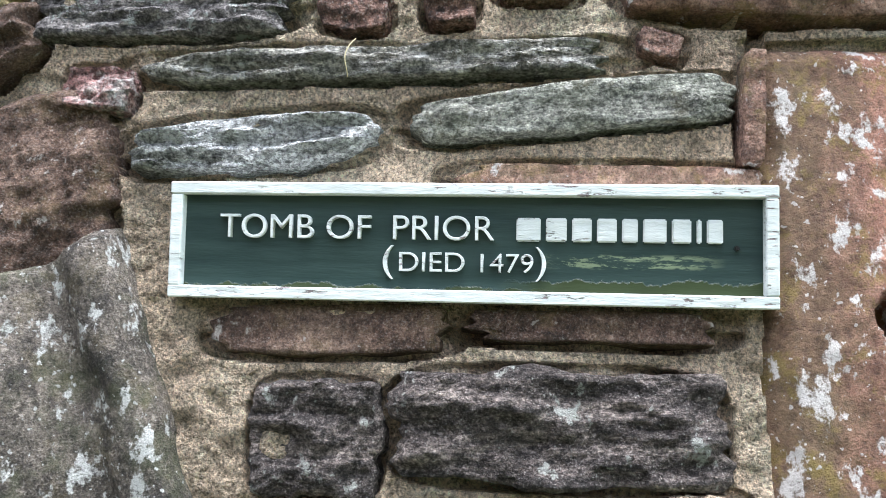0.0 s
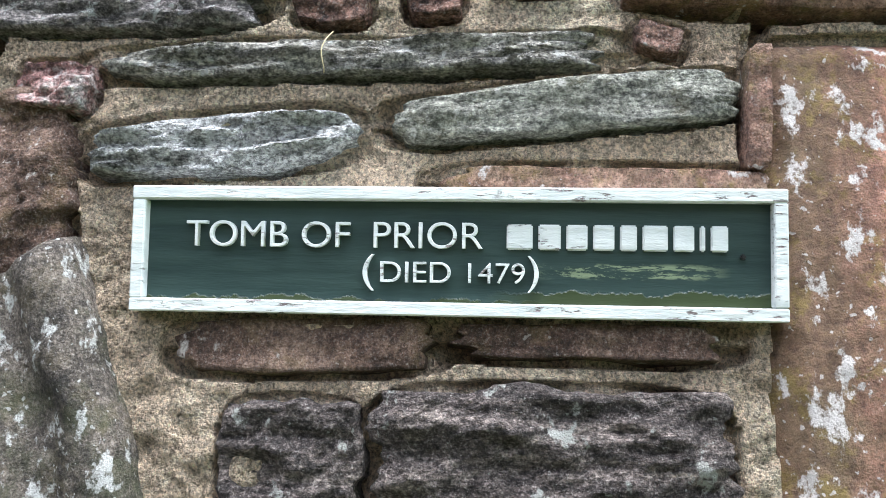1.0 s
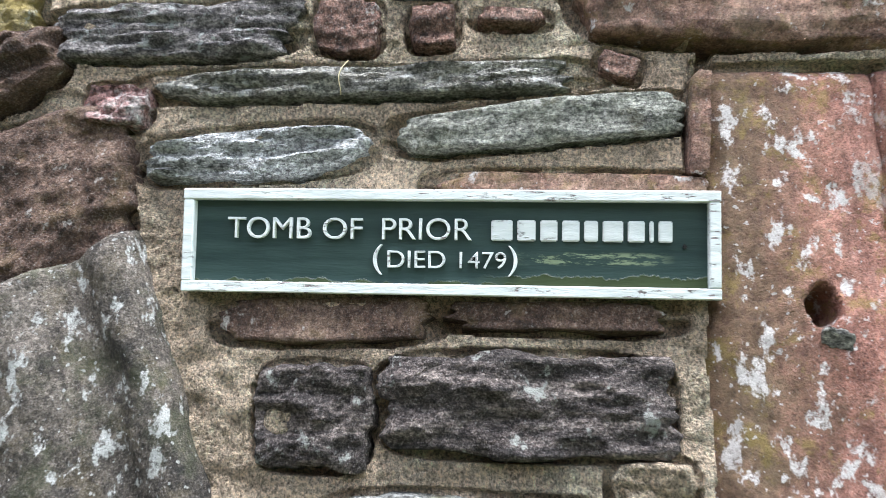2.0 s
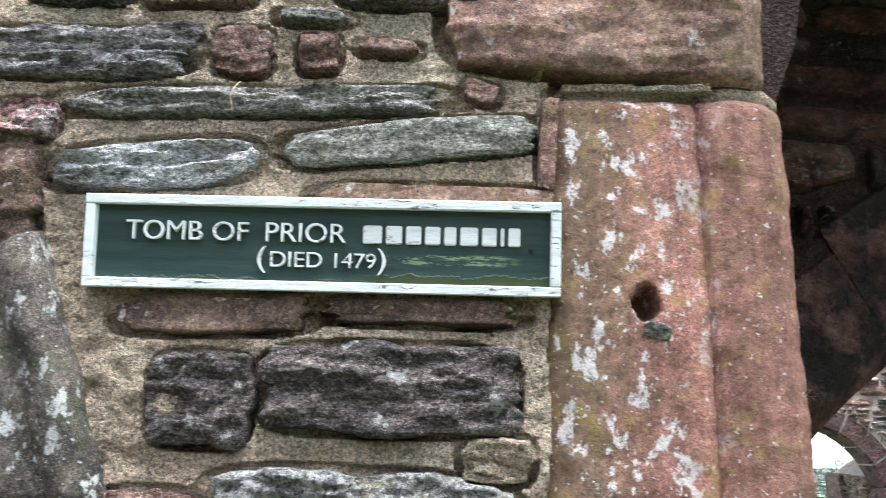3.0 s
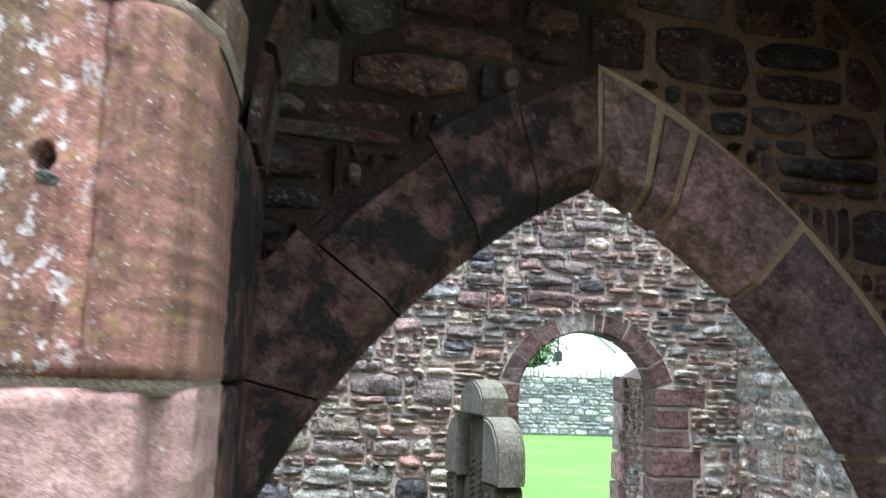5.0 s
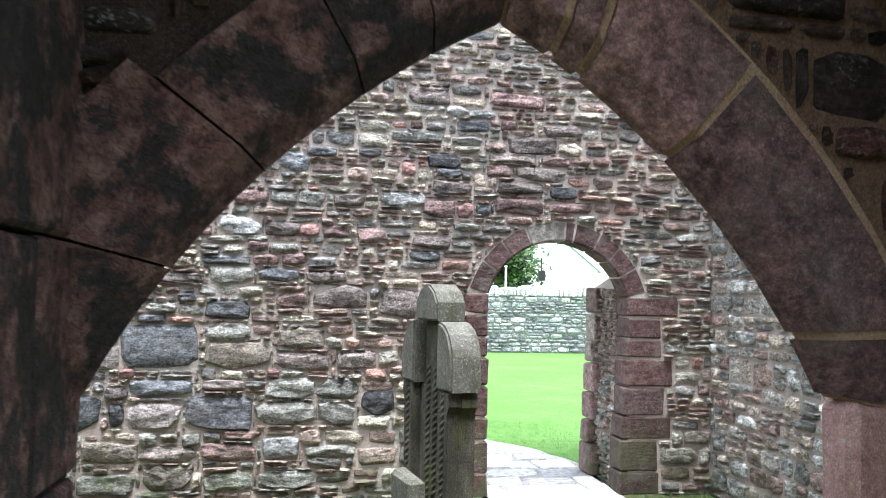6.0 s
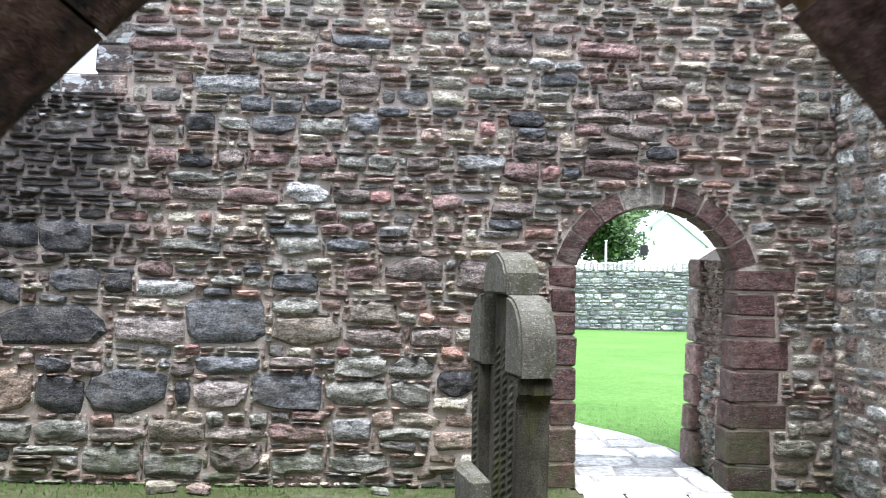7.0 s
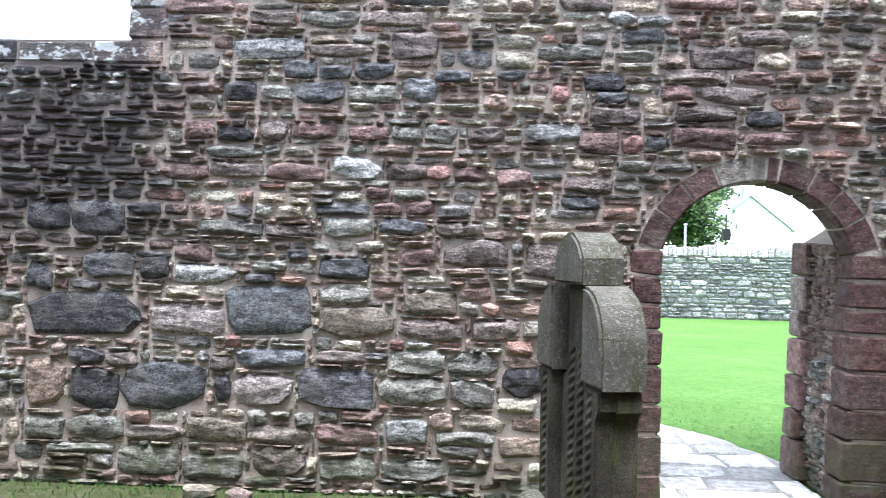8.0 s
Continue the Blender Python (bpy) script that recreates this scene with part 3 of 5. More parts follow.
def wedge_ring(parent, pts_in, pts_out, groups, y0, y1, mats, name="voussoir", gap=0.012, chamfer=0.0, deep=(1.0,)):
    """Arch stones between an inner and an outer curve, cut at the given fractions of its length."""
    k = len(pts_in)
    pi, po = np.array(pts_in), np.array(pts_out)
    t = np.linspace(0, 1, k)

    def at(a, p):
        return np.array([np.interp(a, t, p[:, 0]), np.interp(a, t, p[:, 1])])

    for n_i, (a, b) in enumerate(zip(groups, groups[1:])):
        length = np.linalg.norm(at(b, po) - at(a, po))
        e = gap / 2 / max(length, 0.02) * (b - a)
        ns = 4 if b - a < 0.3 else 14
        ss = np.linspace(a + e, b - e, ns)
        v, f = [], []
        jit = 0.004 * math.sin(n_i * 5.1)
        for q in ss:
            i_, o_ = at(q, pi), at(q, po)
            o_ = i_ + (o_ - i_) * deep[n_i % len(deep)]
            d = (o_ - i_) / np.linalg.norm(o_ - i_)
            c_in = i_ + d * chamfer
            c_out = o_ - d * 0.006
            rows = [(i_, y1), (i_, y0 + chamfer + 0.004), (c_in + d * 0.004, y0 + jit), (c_out, y0 + jit), (o_, y0 + 0.012), (o_, y1)]
            v += [(p[0], y, p[1]) for p, y in rows]
        m = 6
        for j in range(ns - 1):
            for r in range(m - 1):
                p = j * m + r
                f.append((p, p + 1, p + m + 1, p + m))
        f.append(tuple(range(m))[::-1])
        f.append(tuple(range((ns - 1) * m, ns * m)))
        me = mesh_of(name, v, f, mats[n_i % len(mats)] if callable(mats) is False else mats(n_i))
        bm = bmesh.new()
        bm.from_mesh(me)
        bmesh.ops.recalc_face_normals(bm, faces=bm.faces[:])
        bm.to_mesh(me)
        bm.free()
        part(name, me, parent)


def quoin_mesh(name, a, b, mat, bevel=0.012, seed=1.0, rough=0.006):
    """A dressed block with softened, slightly uneven edges."""
    bm = bmesh.new()
    bmesh.ops.create_cube(bm, size=1, matrix=Matrix.LocRotScale([(p + q) / 2 for p, q in zip(a, b)], None, [q - p for p, q in zip(a, b)]))
    bmesh.ops.bevel(bm, geom=bm.edges[:], offset=bevel, segments=1, affect="EDGES")
    for v in bm.verts:
        v.co += rough * noise.noise_vector(v.co * 9 + Vector((seed, seed, seed)))
    me = bpy.data.meshes.new(name)
    bm.to_mesh(me)
    bm.free()
    me.materials.append(mat)
    return me


# ---------------------------------------------------------------- the place
FAR = 6.08          # face of the far wall
INNER = 0.797        # face of the arch inside the tomb recess
HC, HHW = 1.33, 0.75  # middle and half width of the recess

ground = structure("ground", mesh_of("ground", [(-900, -900, -0.02), (900, -900, -0.02), (900, 900, -0.02), (-900, 900, -0.02)], [(0, 1, 2, 3)], m_lawn), "bright green mown lawn")

# floor inside the walls, gently uneven
vv, ff = [], []
NX, NY = 90, 100
for j in range(NY + 1):
    for i in range(NX + 1):
        x, y = -9.5 + 14.1 * i / NX, -9.5 + 15.62 * j / NY
        vv.append((x, y, 0.0 + 0.012 * fbm((x * 1.5, y * 1.5, 0), 3) - (0.03 if i in (0, NX) or j == 0 else 0)))
for j in range(NY):
    for i in range(NX):
        p = j * (NX + 1) + i
        ff.append((p, p + 1, p + NX + 2, p + NX + 1))
structure("floor", mesh_of("floor", vv, ff, m_floor, True), "mossy earth floor with thin grass")

# wall with the sign: recess arch cut through it
arch_front = arch_points(HC, 2.1, 0.05, 0.80, 2.1, 14)
outline = [(-4.5, -0.05), (-4.5, 4.2), (6.0, 4.2), (6.0, -0.05), (HC + HHW, -0.05), (HC + HHW, 2.1)] + arch_front[::-1][1:-1] + [(HC - HHW - 0.03, 2.1), (HC - HHW - 0.03, -0.05)]
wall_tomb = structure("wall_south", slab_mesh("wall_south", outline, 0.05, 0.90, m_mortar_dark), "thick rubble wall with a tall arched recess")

# unseen plain walls added round the nave; the one behind cuts low skylight
structure("added_wall_behind", box_mesh("added_wall_behind", (-7.6, -7.4, -0.05), (6.0, -6.7, 4.8), m_mortar_far), "unseen plain rubble wall added behind to cut low skylight")
structure("added_wall_west", box_mesh("added_wall_west", (-7.7, -6.7, -0.05), (-7.002, FAR + 0.7, 4.8), m_mortar_far), "unseen plain rubble wall added to close the west side")

# stones round the sign: centre x, centre z, width, height, material, turn and further shape
SET = [
    (0.121, 2.117, 0.312, 0.027, m_slate, dict(rot=1.5, rough=0.007, strata=2.4, edge=0.16, rnd=0.2, seed=1)),
    (0.043, 2.060, 0.166, 0.042, m_pale, dict(rot=5, rough=0.010, strata=2.0, edge=0.16, rnd=0.9, proud=0.018, seed=2)),
    (0.253, 2.083, 0.204, 0.036, m_green, dict(rot=5, rough=0.004, edge=0.12, rnd=0.6, proud=0.016, seed=3, taper=0.12)),
    (-0.068, 2.098, 0.052, 0.037, m_pinkwhite, dict(rough=0.012, edge=0.2, proud=0.022, seed=4)),
    (-0.031, 2.160, 0.192, 0.048, m_black, dict(rot=1, rough=0.007, strata=2.5, rnd=0.25, seed=5)),
    (0.107, 2.163, 0.052, 0.047, m_redsmall, dict(rough=0.005, edge=0.2, seed=6)),
    (0.172, 2.162, 0.038, 0.036, m_redsmall, dict(rough=0.005, edge=0.18, seed=7)),
    (0.231, 2.168, 0.050, 0.016, m_redsmall, dict(rot=-5, rough=0.003, seed=8)),
    (0.165, 2.196, 0.058, 0.014, m_slate, dict(rot=-3, rough=0.003, seed=9)),
    (0.310, 2.128, 0.032, 0.022, m_redsmall, dict(rot=-20, rough=0.004, edge=0.3, seed=10, proud=0.006)),
    (0.100, 1.871, 0.080, 0.072, m_dark, dict(rough=0.012, strata=0.7, rnd=0.3, seed=11, proud=0.014)),
    (0.243, 1.882, 0.192, 0.070, m_dark, dict(rot=0.5, rough=0.011, strata=0.8, rnd=0.3, seed=12, proud=0.016)),
    # dark stones widened below the sign: real stone plus its shade as colour
    (0.105, 1.938, 0.152, 0.036, m_darkbrown, dict(rot=2, rough=0.003, seed=13, proud=0.004)),
    (0.265, 1.943, 0.150, 0.024, m_darkbrown, dict(rough=0.004, seed=14, proud=0.004)),
    (0.278, 2.037, 0.180, 0.020, m_brown, dict(rot=-1, rough=0.004, seed=15, proud=0.006)),
    (0.225, 1.786, 0.232, 0.074, m_lich, dict(rot=-1, rough=0.012, rnd=0.6, seed=16, proud=0.018)),
    (0.327, 1.832, 0.054, 0.036, m_mortar, dict(rough=0.007, seed=17, proud=0.010)),
    (0.281, 1.700, 0.222, 0.052, m_brown, dict(rot=3, rough=0.006, seed=18)),
    (0.060, 1.700, 0.180, 0.060, m_slate, dict(rough=0.007, seed=19)),
    (0.070, 1.780, 0.075, 0.050, m_redsmall, dict(rough=0.006, seed=31)),
    (-0.043, 2.222, 0.092, 0.032, m_black, dict(rough=0.005, seed=20)),
    (0.060, 2.214, 0.090, 0.024, m_redsmall, dict(rough=0.005, seed=32)),
    (0.262, 2.222, 0.140, 0.032, m_dark, dict(rough=0.005, seed=21)),
    (-0.186, 2.178, 0.090, 0.046, m_yellowed, dict(rot=-6, rough=0.008, seed=22, proud=0.018)),
    (-0.178, 2.120, 0.130, 0.060, m_darkbrown, dict(rot=24, rough=0.014, seed=23, proud=0.022, rnd=0.7)),
    (-0.150, 2.010, 0.20, 0.140, m_darkbrown, dict(rot=16, rough=0.009, strata=0.45, seed=24, proud=0.024, rnd=0.35, edge=0.14)),
    (0.406, 2.203, 0.262, 0.122, m_brown, dict(rot=-1.5, rough=0.005, seed=25, proud=0.024, rnd=0.4, edge=0.06, step=0.004)),
    (0.3655, 2.083, 0.017, 0.078, m_brown, dict(rot=-3, rough=0.003, seed=26, proud=0.006, face=0.014, rnd=0.3, edge=0.08)),
]
# mortar bed round the sign
vv, ff = [], []
NX, NZ = 620, 620
RIMS = [(cx, cz, w * 1.02, h * 1.02, math.cos(radians(ex.get("rot", 0))), math.sin(radians(ex.get("rot", 0))), ex.get("rnd", 0.5)) for cx, cz, w, h, _m, ex in SET]


def groove(x, z):
    """Depth of the crack between mortar and stone."""
    d = 0.0
    for cx, cz, w, h, c, s, rnd in RIMS:
        dx, dz = x - cx, z - cz
        if abs(dx) > w * 0.6 + 0.03 or abs(dz) > h * 0.6 + 0.05:
            continue
        a, e = (c * dx + s * dz) / (w / 2), (c * dz - s * dx) / (h / 2)
        r = (abs(a) ** 4 + abs(e) ** 4) ** 0.25
        gap = (r - 1) * min(w, h) / 2
        if -0.006 < gap < 0.0024:
            d = max(d, (0.018 if e < 0 else 0.009) * (0.35 + 0.9 * max(0, noise.noise(Vector((x * 28, 5.0, z * 28))) + 0.35)))
    if 0.367 < x + 0.0015 * math.sin(z * 60) < 0.379:
        d = max(d, 0.02)
    return d


for j in range(NZ + 1):
    for i in range(NX + 1):
        x, z = -0.42 + 0.98 * i / NX, 1.45 + 0.98 * j / NZ
        y = 0.021 - 0.006 * fbm((x * 9, 1.0, z * 9), 5) - 0.003 * fbm((x * 60, 2.0, z * 60), 5)
        y += groove(x, z)
        if x > 0.50:
            y = 0.07 + 0.2 * (x - 0.5)
        if x > 0.378 and z < 2.13:
            y = 0.12
        vv.append((x, y, z))
for j in range(NZ):
    for i in range(NX):
        p = j * (NX + 1) + i
        ff.append((p, p + 1, p + NX + 2, p + NX + 1))
part("mortar_bed", mesh_of("mortar_bed", vv, ff, m_mortar, True), wall_tomb, "coarse sandy mortar")

for cx, cz, w, h, mat, extra in SET:
    part("stone", big_stone(cx, cz, w * 1.02, h * 1.02, mat, **extra), wall_tomb)

# moulded red quoins of the recess arch
PROF = [(0.362, 0.060), (0.366, 0.030), (0.385, 0.016), (0.43, 0.014), (0.462, 0.018), (0.480, 0.020), (0.490, 0.0215), (0.4925, 0.0245), (0.496, 0.018), (0.52, 0.011), (0.548, 0.018), (0.566, 0.036), (0.574, 0.062), (0.589, 0.10), (0.591, 0.16), (0.592, 0.30)]
part("jamb_stone", moulded_block(PROF, 1.738, 2.127, m_quoin, lean=-0.012, seed=2.0, rough=0.0026, corner=0.016, step=0.0032, pit=(0.440, 1.952, 0.0118, 0.034)), wall_tomb, "red sandstone quoin with lichen and a worn roll moulding")
PROF2 = [(0.362, 0.060), (0.368, 0.026), (0.40, 0.016), (0.47, 0.014), (0.53, 0.016), (0.548, 0.026), (0.552, 0.07), (0.572, 0.075), (0.590, 0.10), (0.592, 0.3)]
part("jamb_stone", moulded_block(PROF2, 1.40, 1.730, m_quoin_low, seed=5.0, rough=0.003, corner=0.014), wall_tomb, "smooth pink sandstone quoin")
part("jamb_stone", moulded_block(PROF2, 1.02, 1.392, m_quoin, seed=7.0, rough=0.003), wall_tomb)
PROF3 = [(0.45, 0.06), (0.455, 0.020), (0.50, 0.010), (0.535, 0.014), (0.549, 0.03), (0.556, 0.07), (0.588, 0.12), (0.592, 0.30)]
part("jamb_stone", moulded_block(PROF3, 2.138, 2.275, m_brown, seed=9.0, rough=0.004), wall_tomb)

for z0, z1 in ((1.37, 1.42), (1.722, 1.748), (2.120, 2.143)):
    part("mortar_joint", moulded_block([(x - 0.002, y + 0.010) for x, y in PROF[1:]], z0, z1, m_mortar, lean=-0.004, seed=3.0, rough=0.003), wall_tomb)

# moulded grey jamb of the neighbouring arch
PROF4 = [(-0.24, 0.05), (-0.225, 0.004), (-0.17, -0.004), (-0.10, -0.003), (-0.06, -0.006), (-0.040, -0.003), (-0.024, 0.004), (-0.012, 0.009), (-0.002, 0.008), (0.008, 0.001), (0.020, -0.002), (0.032, 0.000), (0.040, 0.010), (0.045, 0.055)]
part("jamb_stone", moulded_block(PROF4, 1.79, 2.002, m_jambgrey, lean=-0.38, slope=0.42, seed=11.0, rough=0.004, corner=0.009), wall_tomb, "grey lichened sandstone with worn roll mouldings")
PROF5 = [(x + 0.045, y) for x, y in PROF4]
part("jamb_stone", moulded_block(PROF5, 1.60, 1.786, m_quoin_low, lean=-0.24, seed=13.0, rough=0.004), wall_tomb)

# hole in the quoin with a chip of slate wedged under it
part("slate_chip", big_stone(0.447, 1.931, 0.025, 0.016, m_slate, rot=-12, proud=0.006, face=0.016, seed=40, step=0.002, edge=0.25), wall_tomb, "blue-grey slate chip")

# front arch stones over the recess
outer = arch_points(HC, 2.1, 0.05, 1.02, 2.1, 14)
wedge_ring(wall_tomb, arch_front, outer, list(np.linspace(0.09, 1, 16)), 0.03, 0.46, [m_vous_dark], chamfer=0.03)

# stones further along the tomb wall
rng = random.Random(11)


def clear_tomb(u, v, w, h):
    if u + w / 2 > HC - 1.0 and u - w / 2 < HC + 1.0 and v < 3.25:
        return True
    return u + w / 2 > -0.30 and u - w / 2 < 0.62 and 1.55 < v < 2.32


places = fill_wall(rng, -2.2, 3.6, 0.02, 4.1, clear_tomb, lambda v: (0.1, 0.38, 0.05, 0.16), 0.03, 0.02)
set_rubble(wall_tomb, places, pose(0, 0.055, 0), m_far_part, m_far_rest, rng, 0.04, lambda p: abs(p[0]) < 1.2 and 1.0 < p[1] < 3.2, 150)

# soffit stones inside the recess: left and right cheeks and the vault
rng = random.Random(12)
z = 0.0
for k, h in enumerate((0.34, 0.3, 0.38, 0.35, 0.36, 0.37)):
    cut = (0.5, 0.58, 0.46)[k % 3]
    for y0, y1 in ((0.305, cut - 0.004), (cut + 0.004, 0.80)):
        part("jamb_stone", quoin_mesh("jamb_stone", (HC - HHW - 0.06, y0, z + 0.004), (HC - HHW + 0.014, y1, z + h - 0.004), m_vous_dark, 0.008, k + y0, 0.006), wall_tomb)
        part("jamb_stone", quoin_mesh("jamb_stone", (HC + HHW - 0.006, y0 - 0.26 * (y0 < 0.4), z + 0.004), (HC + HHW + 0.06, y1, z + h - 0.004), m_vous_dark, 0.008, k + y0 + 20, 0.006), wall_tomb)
    z += h
for a0, a1 in zip(np.linspace(0.0, 1, 15), np.linspace(0.0, 1, 15)[1:]):
    for y0, y1 in ((0.47, 0.64), (0.65, 0.83)):
        pi = np.array(arch_front)
        tt = np.linspace(0, 1, len(pi))
        pa = [np.array([np.interp(q, tt, pi[:, 0]), np.interp(q, tt, pi[:, 1])]) for q in np.linspace(a0 + 0.004, a1 - 0.004, 4)]
        v, f = [], []
        lift = 0.012 + 0.01 * rng.random()
        for p in pa:
            d = np.array([HC, 2.1]) - p
            d = d / np.linalg.norm(d)
            q = p + d * lift
            v += [(p[0], y0, p[1]), (q[0], y0 + 0.008, q[1]), (q[0], y1 - 0.008, q[1]), (p[0], y1, p[1])]
        for j in range(3):
            for r in range(3):
                k = j * 4 + r
                f.append((k, k + 1, k + 5, k + 4))
        f += [(0, 1, 2, 3), (12, 13, 14, 15)]
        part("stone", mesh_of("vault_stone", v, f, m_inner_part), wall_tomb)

# inner arch at the back of the recess
AX, AZ, AC, AR = 1.274, 0.802, 0.669, 1.515
SPRING = 1.475
arch_in = arch_points(AX, AZ, AC, AR, SPRING, 16)
arch_out = arch_points(AX, AZ, AC, AR + 0.235, SPRING - 0.05, 16)
arch_back = arch_points(AX, AZ, AC, AR + 0.16, SPRING, 16)
hole = [(x, z) for x, z in arch_back]
outline = [(HC - 1.15, -0.05), (HC - 1.15, 3.2), (HC + 1.15, 3.2), (HC + 1.15, -0.05), (hole[-1][0], -0.05)] + hole[::-1] + [(hole[0][0], -0.05)]
wall_inner = structure("wall_inner", slab_mesh("wall_inner", outline, INNER + 0.004, INNER + 0.13, m_mortar_dark), "dark inner wall with a pointed arch")
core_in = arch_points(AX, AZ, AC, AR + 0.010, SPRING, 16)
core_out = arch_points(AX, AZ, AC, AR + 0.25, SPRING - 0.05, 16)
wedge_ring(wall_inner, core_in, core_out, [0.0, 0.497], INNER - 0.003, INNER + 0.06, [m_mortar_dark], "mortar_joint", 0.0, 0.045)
wedge_ring(wall_inner, core_in, core_out, [0.497, 1.0], INNER - 0.003, INNER + 0.06, [m_mortar_tan], "mortar_joint", 0.0, 0.045)
cuts_l = [0.0, 0.13, 0.24, 0.35, 0.425, 0.497]
cuts_r = [0.497, 0.555, 0.588, 0.705, 0.93, 1.0]
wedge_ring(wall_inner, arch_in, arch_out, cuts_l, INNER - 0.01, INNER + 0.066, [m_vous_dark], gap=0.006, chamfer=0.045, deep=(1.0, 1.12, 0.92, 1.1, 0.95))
wedge_ring(wall_inner, arch_in, arch_out, cuts_r, INNER - 0.01, INNER + 0.066, [m_vous], gap=0.026, chamfer=0.045, deep=(0.98, 0.94, 1.0, 0.98, 1.03))
JL, JR = arch_in[0][0], arch_in[-1][0]
for k in range(5):
    z0, z1 = SPRING - 0.3 * (k + 1) + 0.005, SPRING - 0.3 * k - 0.005
    part("jamb_stone", quoin_mesh("jamb_stone", (JL - 0.16 - 0.05 * (k % 2), INNER - 0.01, max(z0, 0)), (JL - 0.02, INNER + 0.09, z1), m_quoin_low, 0.02, k), wall_inner)
    part("jamb_stone", quoin_mesh("jamb_stone", (JR + 0.02, INNER - 0.01, max(z0, 0)), (JR + 0.16 + 0.05 * (k % 2), INNER + 0.09, z1), m_quoin_low, 0.02, k + 7), wall_inner)

rng = random.Random(21)


def clear_inner(u, v, w, h):
    for x, z in ((u - w / 2, v - h / 2), (u + w / 2, v - h / 2), (u, v - h / 2), (u, v + h / 2)):
        if z < SPRING:
            return True
        if math.hypot(abs(x - AX) + AC, z - AZ) < AR + 0.245:
            return True
    return math.hypot(u - HC, max(0, v - 2.1)) > 0.80


places = fill_wall(rng, HC - 0.8, HC + 0.8, SPRING, 2.9, clear_inner, lambda v: (0.12, 0.36, 0.07, 0.2), 0.02)
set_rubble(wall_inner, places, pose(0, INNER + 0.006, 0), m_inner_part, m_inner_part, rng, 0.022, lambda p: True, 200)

wall_inner.matrix_world = pose(AX, INNER + 0.06, 0, 0, 0, 6.5) @ pose(-AX, -INNER - 0.06, 0)

# ---------------------------------------------------------------- far wall with door and window
DX0, DX1, DSP, DTOP = 2.397, 3.628, 1.69, 2.155
dcx, dhw, rise = (DX0 + DX1) / 2, (DX1 - DX0) / 2, DTOP - DSP
DR = (dhw ** 2 + rise ** 2) / (2 * rise)
da = math.asin(dhw / DR)
door_in = [(dcx + DR * math.sin(a), DTOP - DR + DR * math.cos(a)) for a in np.linspace(-da, da, 17)]
door_out = [(dcx + (DR + 0.168) * math.sin(a), DTOP - DR + (DR + 0.168) * math.cos(a)) for a in np.linspace(-da, da, 17)]
WX, WZ = -1.247, 3.06
THICK = 0.98
outline = [(-7.0, -0.05), (-7.0, 5.2), (-3.4, 5.2), (-3.4, WZ), (WX, WZ), (WX, 5.2), (5.2, 5.2), (5.2, -0.05), (DX1 + 0.02, -0.05), (DX1 + 0.02, DSP)] + \
    [(x + (0.09 if x > dcx else 0.0), z + 0.115) for x, z in door_in[::-1]] + [(DX0 - 0.02, DSP), (DX0 - 0.02, -0.05)]
wall_far = structure("wall_north", slab_mesh("wall_north", outline, FAR - 0.001, FAR + 0.3, m_mortar_far), "tall random rubble wall of red and grey stone")
outline = outline[:8] + [(DX1 + 0.02, -0.05), (DX1 + 0.02, 1.76), (DX1 + 0.3, 1.95), (DX1 + 0.3, 2.75), (DX0 - 0.2, 2.75), (DX0 - 0.2, 1.9), (DX0 - 0.02, 1.7), (DX0 - 0.02, -0.05)]
part("wall_core", slab_mesh("wall_core", outline, FAR + 0.3, FAR + THICK, m_mortar_far), wall_far)

# stones that stand out in the far wall, course by course: middle, height, width, face height, kind
COURSE_CROWN = [(-0.77, 3.30, 0.48, 0.10, "r"), (0.10, 3.38, 0.58, 0.12, "o"), (-0.28, 3.01, 0.49, 0.15, "p"), (0.22, 3.00, 0.46, 0.09, "n"), (0.72, 3.04, 0.33, 0.19, "n"), (0.73, 3.36, 0.44, 0.11, "b"), (0.58, 3.22, 0.46, 0.10, "n"), (0.13, 3.21, 0.40, 0.12, "g"), (-0.26, 3.22, 0.33, 0.10, "n"), (1.86, 3.35, 0.36, 0.15, "n"), (2.10, 3.23, 0.20, 0.09, "p"), (2.32, 3.21, 0.24, 0.08, "p"), (2.62, 3.35, 0.48, 0.12, "r"), (2.55, 3.13, 0.14, 0.09, "r"), (3.03, 3.11, 0.34, 0.11, "n"), (2.24, 3.11, 0.28, 0.10, "b")]
COURSE_HEAD = [(-0.06, 2.87, 0.23, 0.13, "b"), (0.18, 2.85, 0.23, 0.10, "b"), (0.45, 2.86, 0.27, 0.12, "b"), (-0.47, 2.72, 0.23, 0.14, "k"), (-0.22, 2.71, 0.24, 0.10, "g"), (0.08, 2.71, 0.34, 0.14, "b"), (0.44, 2.71, 0.35, 0.13, "g"), (0.76, 2.74, 0.24, 0.16, "b"), (0.98, 2.83, 0.24, 0.08, "b"), (1.37, 2.84, 0.19, 0.07, "b"), (1.99, 2.80, 0.27, 0.12, "k"), (2.04, 2.70, 0.21, 0.08, "b"), (1.70, 2.72, 0.12, 0.12, "R"), (1.76, 3.00, 0.44, 0.11, "g"), (2.19, 2.98, 0.26, 0.08, "g"), (2.76, 2.97, 0.43, 0.15, "n"), (2.59, 2.85, 0.42, 0.09, "n"), (2.97, 2.84, 0.26, 0.09, "r"), (2.47, 2.74, 0.22, 0.10, "r"), (2.84, 2.72, 0.44, 0.12, "n")]
